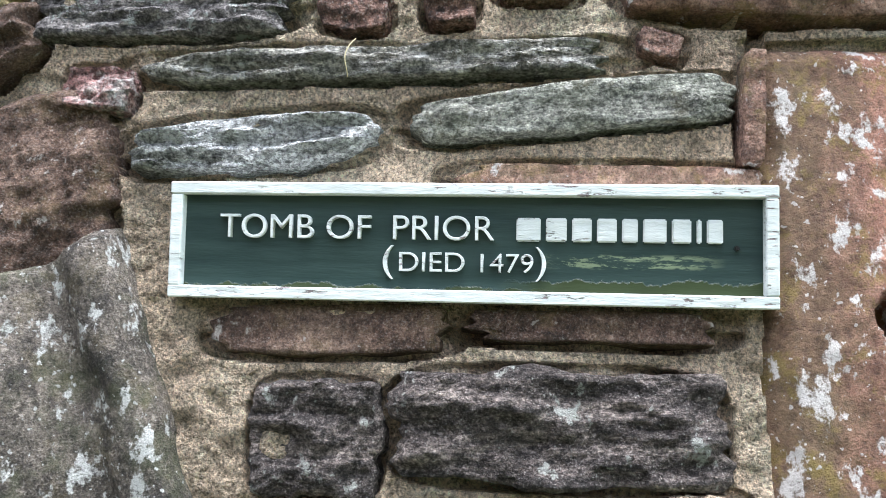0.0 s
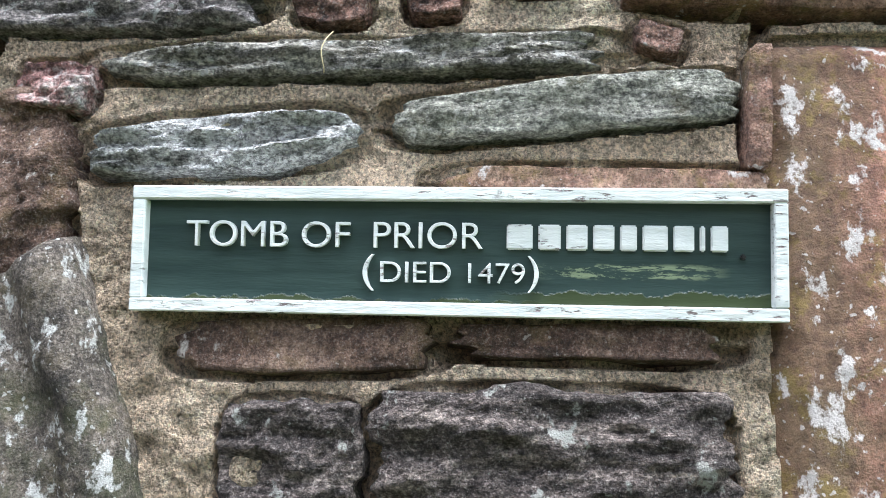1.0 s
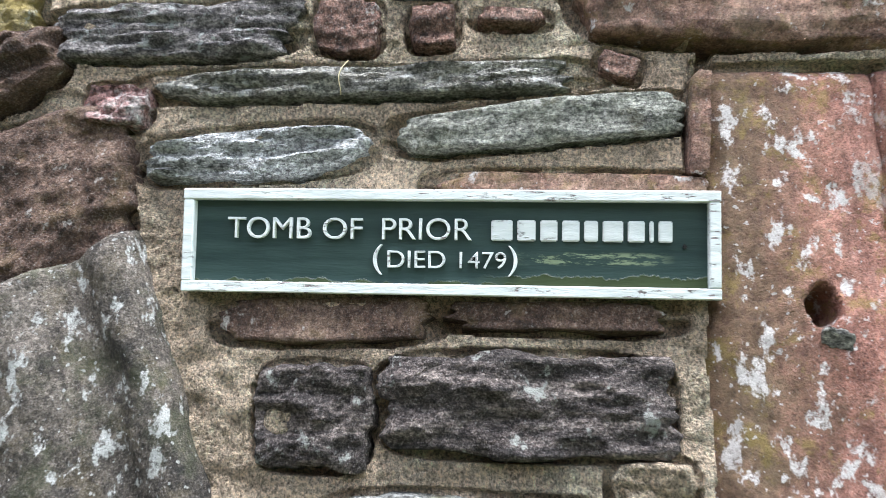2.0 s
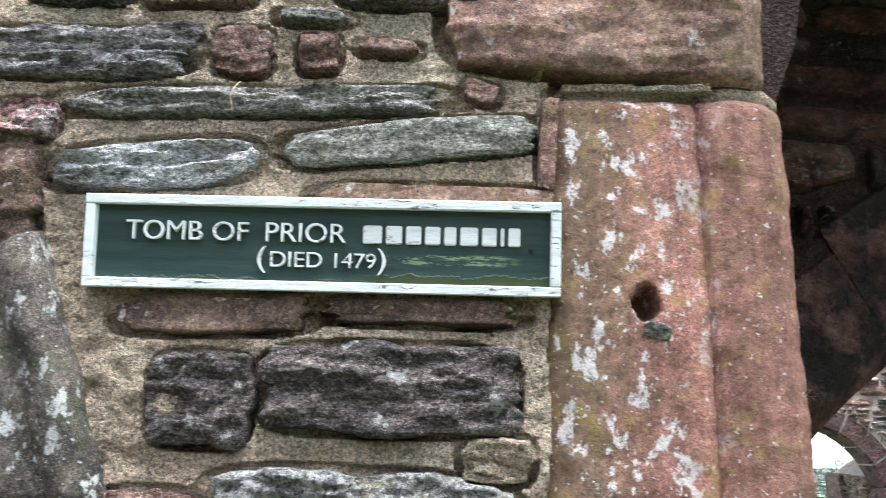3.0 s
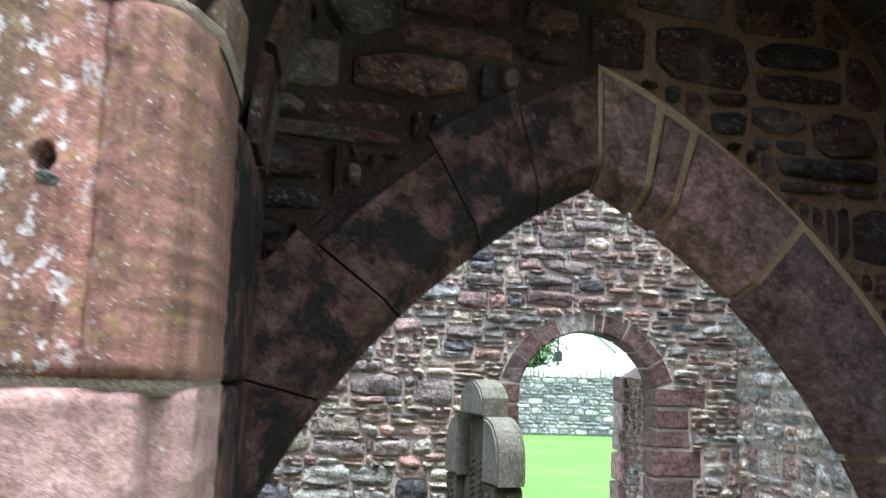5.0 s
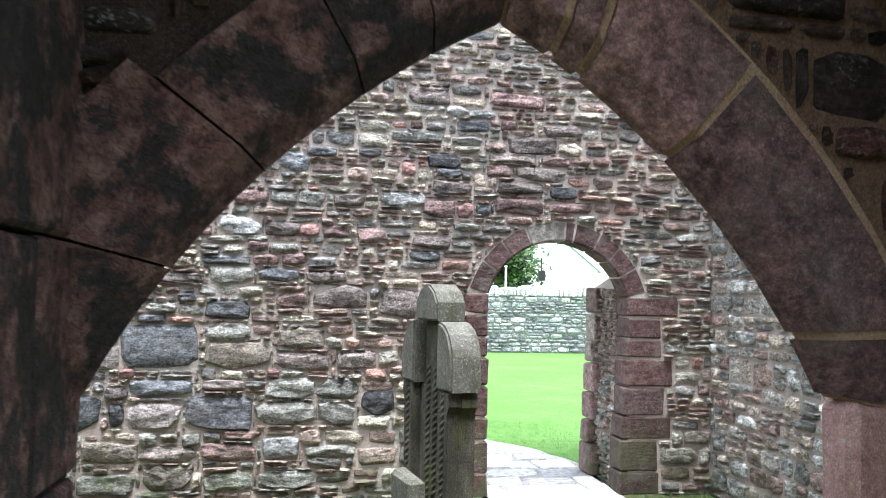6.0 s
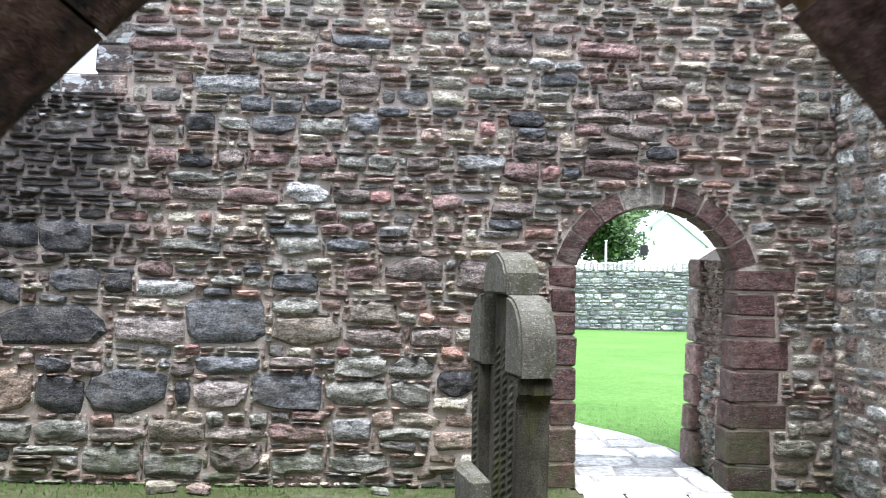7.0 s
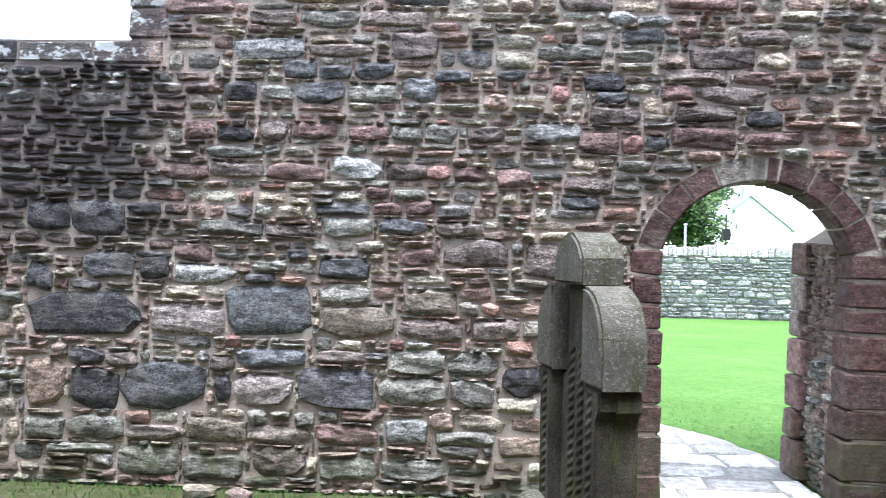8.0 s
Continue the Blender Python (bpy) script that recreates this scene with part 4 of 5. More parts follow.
COURSE_WINDOW_FOOT = [(-0.75, 2.45, 0.22, 0.14, "r"), (-0.50, 2.42, 0.27, 0.10, "k"), (-0.23, 2.45, 0.18, 0.14, "n"), (0.05, 2.45, 0.30, 0.11, "r"), (0.42, 2.44, 0.28, 0.11, "r"), (0.68, 2.44, 0.21, 0.12, "g"), (0.91, 2.44, 0.22, 0.13, "g"), (1.21, 2.44, 0.25, 0.11, "n"), (-0.50, 2.30, 0.40, 0.09, "g"), (1.65, 2.46, 0.38, 0.13, "p"), (1.96, 2.40, 0.28, 0.16, "r"), (2.18, 2.39, 0.14, 0.13, "R"), (2.34, 2.40, 0.13, 0.09, "b"), (2.07, 2.58, 0.34, 0.13, "n"), (2.66, 2.60, 0.40, 0.11, "n"), (2.65, 2.44, 0.42, 0.14, "r"), (3.04, 2.57, 0.24, 0.11, "k"), (3.11, 2.44, 0.38, 0.08, "r")]
COURSE_SPRINGER = [(-0.85, 2.16, 0.35, 0.11, "r"), (-0.48, 2.18, 0.38, 0.10, "n"), (-0.07, 2.17, 0.42, 0.12, "r"), (0.34, 2.20, 0.35, 0.15, "p"), (0.68, 2.18, 0.28, 0.11, "n"), (0.90, 2.18, 0.16, 0.10, "R"), (1.11, 2.17, 0.22, 0.10, "r"), (1.40, 2.15, 0.23, 0.13, "r"), (1.90, 2.11, 0.32, 0.12, "n"), (1.85, 1.99, 0.26, 0.09, "b"), (0.49, 2.04, 0.17, 0.09, "r"), (0.71, 2.03, 0.23, 0.07, "g"), (0.25, 1.92, 0.38, 0.08, "b"), (0.56, 1.93, 0.20, 0.08, "r"), (0.78, 1.94, 0.20, 0.09, "r"), (0.66, 1.81, 0.33, 0.11, "b"), (0.29, 1.80, 0.34, 0.14, "g"), (1.04, 1.80, 0.33, 0.09, "n"), (-0.10, 1.77, 0.36, 0.09, "n"), (-0.51, 1.78, 0.45, 0.10, "g")]
COURSE_SHOULDER = [(-1.45, 1.84, 0.38, 0.24, "k"), (-1.80, 1.84, 0.30, 0.20, "k"), (0.77, 1.61, 0.25, 0.12, "r"), (1.16, 1.64, 0.46, 0.19, "n"), (0.27, 1.52, 0.35, 0.15, "b"), (-0.05, 1.61, 0.14, 0.07, "b"), (-0.69, 1.46, 0.42, 0.13, "p"), (-0.31, 1.44, 0.22, 0.08, "k"), (-0.24, 1.53, 0.24, 0.08, "g"), (-0.77, 1.61, 0.26, 0.12, "r"), (-1.36, 1.51, 0.37, 0.18, "k"), (-1.04, 1.50, 0.20, 0.16, "k"), (-1.85, 1.42, 0.18, 0.20, "k"), (1.65, 1.60, 0.32, 0.24, "n")]
COURSE_WAIST = [(-0.24, 1.22, 0.59, 0.36, "B"), (-0.80, 1.15, 0.53, 0.22, "P"), (-1.53, 1.17, 0.81, 0.30, "k"), (0.28, 1.35, 0.37, 0.13, "g"), (0.37, 1.16, 0.51, 0.22, "o"), (0.87, 1.30, 0.37, 0.17, "o"), (0.87, 1.12, 0.44, 0.14, "n"), (1.31, 1.13, 0.32, 0.14, "n"), (0.64, 1.01, 0.10, 0.08, "R"), (-0.48, 1.01, 0.11, 0.08, "R"), (-0.21, 0.90, 0.49, 0.14, "b"), (0.26, 0.92, 0.33, 0.09, "n"), (0.78, 0.90, 0.38, 0.17, "g"), (1.16, 0.90, 0.34, 0.17, "g"), (-1.50, 0.88, 0.26, 0.12, "k"), (-1.25, 0.86, 0.23, 0.11, "n"), (-0.55, 0.85, 0.17, 0.11, "n")]
COURSE_KNEE = [(-1.79, 0.69, 0.29, 0.34, "O"), (-1.44, 0.66, 0.35, 0.27, "k"), (-0.96, 0.69, 0.60, 0.32, "B"), (-0.54, 0.68, 0.11, 0.18, "k"), (-0.26, 0.68, 0.42, 0.22, "P"), (0.24, 0.71, 0.51, 0.28, "k"), (0.75, 0.70, 0.46, 0.19, "g"), (1.16, 0.70, 0.30, 0.19, "g"), (1.49, 0.78, 0.28, 0.20, "k"), (-1.43, 0.40, 0.40, 0.17, "g"), (-1.79, 0.38, 0.28, 0.16, "g"), (-1.01, 0.37, 0.41, 0.11, "n"), (-0.58, 0.40, 0.41, 0.17, "o"), (-0.15, 0.38, 0.44, 0.13, "n")]
COURSE_FOOT = [(0.32, 0.40, 0.43, 0.15, "r"), (0.72, 0.43, 0.29, 0.18, "p"), (1.11, 0.40, 0.41, 0.09, "g"), (-0.60, 0.15, 0.42, 0.18, "g"), (-0.15, 0.20, 0.37, 0.21, "n"), (0.32, 0.17, 0.38, 0.16, "g"), (0.77, 0.18, 0.44, 0.15, "g"), (-1.54, 0.25, 0.50, 0.06, "g"), (-1.06, 0.18, 0.42, 0.21, "g"), (0.42, 0.53, 0.30, 0.08, "r")]
MARK = [row for course in (COURSE_CROWN, COURSE_HEAD, COURSE_WINDOW_FOOT, COURSE_SPRINGER, COURSE_SHOULDER, COURSE_WAIST, COURSE_KNEE, COURSE_FOOT) for row in course]
KINDS = {"k": (0.05, 0.05, 0.053), "b": (0.082, 0.085, 0.089), "B": (0.075, 0.078, 0.081), "g": (0.158, 0.156, 0.137), "n": (0.13, 0.107, 0.096), "r": (0.148, 0.099, 0.091),
         "R": (0.185, 0.107, 0.098), "p": (0.205, 0.205, 0.2), "P": (0.17, 0.147, 0.137), "o": (0.175, 0.148, 0.117), "O": (0.18, 0.135, 0.103)}
kind_mats = {k: stone_far("rubble_stone_picked", "object", [(0, c), (0.35, tuple(0.8 * q for q in c)), (0.7, tuple(1.15 * q for q in c))], 0.75 if k in "gnPpo" else 0.4, False, 0.75, 2.4) for k, c in KINDS.items()}
rng = random.Random(31)
for u, v, w, h, kind in MARK:
    pv, pf = pebble(rng, rng.choice((0.18, 0.22, 0.3, 0.38)))
    ob = part("stone", stone_mesh("large_stone", pv, pf, kind_mats[kind]), wall_far)
    ob.matrix_world = pose(u, FAR + 0.012, v, 0, rng.uniform(-1.5, 1.5), 0) @ Matrix.Diagonal((w * 1.04, 0.05, h * 1.04, 1))

quoins = []  # dressed jamb blocks: left of the door, right of the door, which leans
z = 0.0
for k, h in enumerate((0.2, 0.27, 0.2, 0.25, 0.24, 0.17, 0.19, 0.17)):
    wl = (0.2, 0.24, 0.19, 0.22)[k % 4]
    wr = (0.36, 0.33, 0.44, 0.37, 0.43, 0.32, 0.31, 0.46)[k]
    lean = 0.07 * max(0.0, 1 - (z + h / 2) / 1.3)
    quoins += [(DX0 - wl, DX0 + 0.3 * lean, z, z + h, 0), (DX1 - lean, DX1 + wr - lean, z, z + h, 1)]
    z += h
for x0, x1, z0, z1, side in quoins:
    part("jamb_stone", quoin_mesh("jamb_stone", (x0, FAR - 0.012, z0 + 0.006), (x1, FAR + 0.26, z1 - 0.006), m_dress, 0.014, z0 * 7 + side, 0.014), wall_far)
cuts = [0, 0.125, 0.235, 0.35, 0.475, 0.525, 0.57, 0.685, 0.785, 0.89, 1.0]
wedge_ring(wall_far, door_in, door_out, cuts, FAR - 0.010, FAR + 0.24, lambda i: m_key if i in (3, 4) else m_dress, gap=0.022, chamfer=0.012)
ring_in = [(x, z + 0.012) for x, z in door_in]
wedge_ring(wall_far, ring_in, door_out, [0.0, 1.0], FAR - 0.003, FAR + 0.2, [m_mortar_far], "mortar_joint", 0.0, 0.012)
# rear jamb of the passage
z = 0.0
for k, h in enumerate((0.3, 0.22, 0.26, 0.28, 0.2, 0.27, 0.25)):
    lean = 0.06 * max(0.0, 1 - z / 1.4)
    deep = (0.3, 0.2, 0.26)[k % 3]
    part("jamb_stone", quoin_mesh("jamb_stone", (DX1 - 0.03 - lean, FAR + THICK - deep, z + 0.006), (DX1 + 0.2, FAR + THICK + 0.015, z + h - 0.006), m_dress_rear, 0.016, 40 + k, 0.016), wall_far)
    z += h
rng = random.Random(33)
reveal = fill_wall(rng, FAR + 0.26, FAR + THICK - 0.2, 0.0, 1.78, lambda u, v, w, h: False, lambda v: (0.06, 0.24, 0.04, 0.16), 0.014)
set_rubble(wall_far, reveal, Matrix(((0, 1, 0, DX1 + 0.018), (1, 0, 0, 0), (0, 0, 1, 0), (0, 0, 0, 1))), m_side_part, m_side_part, rng, 0.035, lambda p: True, 70)
# window sill and jamb stones
for k, (x0, x1, z0, z1) in enumerate(((-2.05, -1.52, 2.90, 3.058), (-1.51, -1.02, 2.90, 3.062), (-2.6, -2.06, 2.90, 3.06), (-3.3, -2.61, 2.90, 3.055), (-1.262, -0.98, 3.07, 3.27), (-1.262, -0.92, 3.28, 3.46), (-1.262, -1.0, 3.47, 3.7), (-1.262, -0.9, 3.71, 3.9), (-1.262, -1.0, 3.91, 4.15))):
    part("window_stone", quoin_mesh("window_stone", (x0, FAR - 0.015, z0), (x1, FAR + THICK - 0.05, z1), m_far_part, 0.018, k, 0.012), wall_far)


def clear_far(u, v, w, h):
    for u1, v1, w1, h1, _m in MARK:
        if abs(u - u1) < (w + w1) / 2 - 0.006 and abs(v - v1) < (h + h1) / 2 - 0.006:
            return True
    for x0, x1, z0, z1, _s in quoins:
        if u + w / 2 > x0 + 0.005 and u - w / 2 < x1 and v + h / 2 > z0 and v - h / 2 < z1:
            return True
    if u + w / 2 > DX0 and u - w / 2 < DX1 and v < DSP:
        return True
    for x in (u - w / 2, u, u + w / 2):
        if v - h / 2 < DSP + 0.9 and math.hypot(x - dcx, v - h / 2 - (DTOP - DR)) < DR + 0.168 and v + h / 2 > DSP - 0.1:
            return True
    if u - w / 2 < WX + 0.25 and v + h / 2 > 2.89:
        return True
    return u + w / 2 > 4.40


rng = random.Random(41)
places = fill_wall(rng, -3.6, 4.4, 0.0, 4.4, clear_far, lambda v: (0.1, 0.42, 0.05, 0.2) if v < 0.55 else (0.09, 0.38, 0.045, 0.15), 0.020)
set_rubble(wall_far, places, pose(0, FAR + 0.012, 0), m_far_part, m_far_rest, rng, 0.048, lambda p: 0.0 < p[0] < 3.2 and 0.5 < p[1] < 2.8 and p[2] * p[3] > 0.010, 120)

# side wall running back from the corner
SIDE = 4.40
wall_side = structure("wall_east", box_mesh("wall_east", (SIDE + 0.004, 1.2, -0.05), (SIDE + 0.8, FAR + 0.01, 5.2), m_mortar_far), "grey rubble wall meeting the far wall in a corner")
rng = random.Random(51)
to_side = Matrix(((0, 1, 0, SIDE + 0.012), (1, 0, 0, 0), (0, 0, 1, 0), (0, 0, 0, 1)))
places = fill_wall(rng, 1.3, FAR - 0.005, 0.0, 4.4, lambda u, v, w, h: False, lambda v: (0.09, 0.4, 0.05, 0.24), 0.02)
set_rubble(wall_side, places, to_side, m_side_part, m_side_rest, rng, 0.035, lambda p: p[0] > 3.6 and p[1] < 2.9, 280)

# ---------------------------------------------------------------- outside
rng = random.Random(61)
m_gravel = mortar_mat("pale_gravel", (0.3, 0.29, 0.27), (0.4, 0.39, 0.37), (0.5, 0.49, 0.47), 0.4, False, 0.006, 1.5, 0.6)


def path_edge(y):
    """Right edge of the curving path."""
    return 3.70 - 0.30 * max(0.0, y - 7.1) ** 1.35 - 0.25 * max(0.0, y - 8.2)


rows = [(y, path_edge(y) + 0.05 * fbm((y * 3, 0, 0), 3)) for y in np.linspace(5.95, 9.0, 40)]
vv = [(p, y, 0.008 if p > 2 else 0.008) for y, e in rows for p in (0.9 if y > FAR + THICK else 2.42, e if y > FAR + THICK else 3.58)]
pavement = structure("pavement", mesh_of("pavement", vv, [(2 * i, 2 * i + 1, 2 * i + 3, 2 * i + 2) for i in range(len(rows) - 1)], m_gravel), "pale flagstone path through the doorway")
y = 5.62
while y < 8.2:
    dy = rng.uniform(0.3, 0.5)
    x = 1.3 + rng.uniform(-0.3, 0)
    while x < 3.7:
        dx = rng.uniform(0.32, 0.75)
        x0, x1 = x, x + dx
        if y < FAR + THICK:
            x0, x1 = max(x0, 2.42), min(x1, 3.575)
        x1 = min(x1, path_edge(y + dy) - 0.03)
        if x1 - x0 > 0.16 and y + dy > 5.95 and rng.random() > 0.16 * (y > 7):
            part("flagstone", quoin_mesh("flagstone", (x0 + 0.018, y + 0.018, -0.04), (x1 - 0.018, y + dy - 0.018, 0.014 + rng.uniform(0, 0.008)), m_flag, 0.014, x + y, 0.03), pavement)
        x += dx
    y += dy

# grass tufts along the path and the wall foot
rng = random.Random(62)
vv, ff = [], []
for k in range(9000):
    if k < 6500:
        y = 6.85 + 3.4 * rng.random() ** 1.6
        x = rng.uniform(1.5, 6.0)
        if y < 8.95 and x < path_edge(y) - 0.03:
            continue
        z, hh = -0.02, rng.uniform(0.01, 0.024)
    else:
        x, y = rng.uniform(-3.2, 4.35), FAR - abs(rng.gauss(0, 0.22)) - 0.01
        if 2.35 < x < 3.6:
            continue
        z, hh = 0.0, rng.uniform(0.012, 0.05)
    a = rng.uniform(0, 6.28)
    dx, dy = 0.004 * math.cos(a), 0.004 * math.sin(a)
    o = len(vv)
    vv += [(x - dx, y - dy, z), (x + dx, y + dy, z), (x + rng.gauss(0, 0.015), y + rng.gauss(0, 0.015), z + hh)]
    ff.append((o, o + 1, o + 2))
tagged(new("grass", mesh_of("grass", vv, ff, m_lawn)), "short green grass blades along the path", "grass", "", "stuff")

# boundary wall
BW = 23.75
wall_b = structure("boundary_wall", box_mesh("boundary_wall", (-12, BW + 0.02, -0.05), (34, BW + 0.5, 1.76), m_bmortar), "grey-green rubble boundary wall with upright coping stones")
rng = random.Random(71)
places = fill_wall(rng, 3.5, 13.5, 0.0, 1.76, lambda u, v, w, h: False, lambda v: (0.16, 0.6, 0.07, 0.26), 0.022, 0.02)
set_rubble(wall_b, places, pose(0, BW + 0.02, 0), m_bwall_part, m_bwall_rest, rng, 0.06, lambda p: 6 < p[0] < 10.5, 260)
x = 3.5
m_cope = stone_far("pale_coping", "object", [(0, (0.5, 0.5, 0.47)), (0.5, (0.42, 0.42, 0.4))], 0.5)
while x < 14:
    w = rng.uniform(0.1, 0.24)
    part("coping_stone", quoin_mesh("coping_stone", (x, BW - 0.03, 1.755), (x + w - 0.02, BW + 0.5, 1.96 + rng.uniform(0, 0.12)), m_cope, 0.02, x, 0.02), wall_b)
    x += w

# white house with a pale roof
house = tagged(new("house"), "white rendered house with pale slate roof behind the wall", "house")
house.location = (11.75, 40, 0)
hw = [(0, 0), (3.9, 0), (3.9, 3.2), (1.95, 4.75), (0, 3.2)]
part("gable_wall", slab_mesh("gable_wall", hw, 0, 7, m_house), house)
for s in (-1, 1):
    a, b = Vector((1.95, 0, 4.78)), Vector((1.95 + s * 2.15, 0, 3.07))
    v = [(a.x, -0.1, a.z), (b.x, -0.1, b.z), (b.x, 7.1, b.z), (a.x, 7.1, a.z)]
    part("roof_slope", mesh_of("roof_slope", v + [(x, y, z + 0.08) for x, y, z in v], [(3, 2, 1, 0), (4, 5, 6, 7), (0, 1, 5, 4), (1, 2, 6, 5), (2, 3, 7, 6), (3, 0, 4, 7)], m_roof), house)
part("chimney", quoin_mesh("chimney", (1.75, 0.3, 4.6), (2.25, 0.8, 5.25), m_roof, 0.02, 3.0, 0.0), house)

# street lamp and a pale post
lamp = tagged(new("street_lamp"), "slim street lamp with white head and dark box", "street lamp")
lamp.location = (8.62, 26.2, 0)


def pole(name, x, y, z0, z1, r, mat, parent):
    bm = bmesh.new()
    bmesh.ops.create_cone(bm, cap_ends=True, segments=12, radius1=r, radius2=r * 0.8, depth=z1 - z0, matrix=pose(x, y, (z0 + z1) / 2))
    me = bpy.data.meshes.new(name)
    bm.to_mesh(me)
    bm.free()
    me.materials.append(mat)
    return part(name, me, parent)


pole("column", 0, 0, -0.02, 3.1, 0.026, m_metal, lamp)
pole("lamp_head", 0, 0, 3.08, 3.24, 0.13, m_house, lamp)
part("control_box", box_mesh("control_box", (-0.11, -0.12, 2.28), (0.11, 0.1, 2.62), m_metal, 0.015), lamp)
post = tagged(new("post"), "thin pale metal post beyond the wall", "post")
post.location = (7.32, 26.0, 0)
pole("shaft", 0, 0, -0.02, 2.72, 0.045, m_postgrey, post)
pole("cap", 0, 0, 2.72, 2.76, 0.06, m_postgrey, post)


def tree(x, y, height, spread, seed):
    rng = random.Random(seed)
    t = tagged(new("tree"), "leafy green broadleaf tree behind the boundary wall", "tree", "trees beyond the wall")
    t.location = (x, y, 0)
    vv, ff = [], []

    def limb(a, b, r0, r1):
        d = (b - a).normalized()
        u = d.orthogonal().normalized()
        w = d.cross(u)
        o = len(vv)
        for p, r in ((a, r0), (b, r1)):
            for k in range(7):
                g = 2 * math.pi * k / 7
                vv.append(tuple(p + r * (math.cos(g) * u + math.sin(g) * w)))
        for k in range(7):
            ff.append((o + k, o + (k + 1) % 7, o + 7 + (k + 1) % 7, o + 7 + k))

    fork = Vector((0, 0, height * 0.3))
    limb(Vector((0, 0, -0.02)), fork, 0.2, 0.14)
    tips = []
    for k in range(9):
        g = rng.uniform(0, 6.28)
        tip = Vector((spread * 0.7 * math.cos(g) * rng.uniform(0.4, 1), spread * 0.7 * math.sin(g) * rng.uniform(0.4, 1), height * rng.uniform(0.5, 0.92)))
        limb(fork, tip, 0.09, 0.025)
        tips.append(tip)
    part("trunk", mesh_of("trunk", vv, ff, m_bark, True), t)
    lv, lf = [], []
    for k in range(13000):
        c = rng.choice(tips)
        p = c + Vector((rng.gauss(0, spread * 0.24), rng.gauss(0, spread * 0.24), rng.gauss(0, height * 0.1)))
        u = Vector((rng.gauss(0, 1), rng.gauss(0, 1), rng.gauss(0, 0.6))).normalized() * rng.uniform(0.08, 0.15)
        w = u.orthogonal().normalized() * u.length * 0.6
        o = len(lv)
        lv += [tuple(p - u), tuple(p + w), tuple(p + u), tuple(p - w)]
        lf.append((o, o + 1, o + 2, o + 3))
    part("crown", mesh_of("crown", lv, lf, m_leaf), t)


tree(8.9, 33.5, 5.2, 1.9, 3)
tree(6.6, 36.0, 6.2, 2.4, 4)
tree(13.7, 48.0, 7.2, 2.0, 5)
tree(11.2, 45.0, 6.4, 2.4, 6)

# ---------------------------------------------------------------- wheel-headed gravestone, seen along its plane
cross = tagged(new("gravestone_cross"), "weathered grey wheel-headed stone cross with carved ropework", "gravestone")
TH = 0.172


def plate(name, prof, x0, x1, bevel, mat=m_cross, label=""):
    """A plate from its outline in y and z, between two x."""
    bm = bmesh.new()
    a = [bm.verts.new((x0, y, z)) for y, z in prof]
    fc = bm.faces.new(a)
    ex = bmesh.ops.extrude_face_region(bm, geom=[fc])
    for v in ex["geom"]:
        if isinstance(v, bmesh.types.BMVert):
            v.co.x = x1
    bmesh.ops.recalc_face_normals(bm, faces=bm.faces[:])
    if bevel:
        es = [e for e in bm.edges if abs(e.verts[0].co.x - e.verts[1].co.x) < 1e-6]
        bmesh.ops.bevel(bm, geom=es, offset=bevel, segments=2, affect="EDGES")
    me = bpy.data.meshes.new(name)
    bm.to_mesh(me)
    bm.free()
    me.materials.append(mat)
    return part(name, me, cross, label)


ARMZ0, ARMZ1 = 1.185, 1.53
lobe = [(-0.36, ARMZ0)] + [(-0.36 + 0.185 * (1 - math.cos(a)), ARMZ0 + 0.135 + 0.21 * math.sin(a)) for a in np.linspace(0, math.pi / 2, 9)] + [(-0.17, ARMZ1), (-0.17, ARMZ0)]
plate("arm", lobe, -TH / 2, TH / 2, 0.012)
plate("arm", [(-y, z) for y, z in lobe], -TH / 2, TH / 2, 0.012)
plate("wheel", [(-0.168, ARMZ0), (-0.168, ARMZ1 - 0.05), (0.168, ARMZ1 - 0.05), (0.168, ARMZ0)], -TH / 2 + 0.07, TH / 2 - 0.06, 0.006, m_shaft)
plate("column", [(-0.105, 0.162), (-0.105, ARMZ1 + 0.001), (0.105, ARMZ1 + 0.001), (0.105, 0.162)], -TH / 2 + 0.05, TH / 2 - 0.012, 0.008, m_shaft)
shaft = plate("shaft", [(-0.30, 0.16), (-0.315, ARMZ0 - 0.11), (-0.345, ARMZ0 - 0.075), (-0.345, ARMZ0 - 0.03), (-0.33, ARMZ0 - 0.002), (0.33, ARMZ0 - 0.002), (0.345, ARMZ0 - 0.03), (0.345, ARMZ0 - 0.075), (0.315, ARMZ0 - 0.11), (0.30, 0.16)], -TH / 2 + 0.06, TH / 2 - 0.008, 0.01, m_shaft, "dark shaft with greenish streaks")
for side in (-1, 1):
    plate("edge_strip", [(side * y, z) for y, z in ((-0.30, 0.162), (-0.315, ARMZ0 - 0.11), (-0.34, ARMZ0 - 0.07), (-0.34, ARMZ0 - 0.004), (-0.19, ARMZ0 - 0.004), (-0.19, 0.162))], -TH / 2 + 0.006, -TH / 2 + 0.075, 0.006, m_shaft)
plate("top_arm", [(-0.15, ARMZ1 + 0.002), (-0.15, ARMZ1 + 0.1), (-0.10, ARMZ1 + 0.16), (-0.03, ARMZ1 + 0.195), (0.03, ARMZ1 + 0.195), (0.10, ARMZ1 + 0.16), (0.15, ARMZ1 + 0.1), (0.15, ARMZ1 + 0.002)], -TH / 2 + 0.002, TH / 2 - 0.002, 0.01)
plate("base", [(-0.48, -0.02), (-0.48, 0.12), (-0.42, 0.16), (0.42, 0.16), (0.48, 0.12), (0.48, -0.02)], -0.26, 0.26, 0.015)
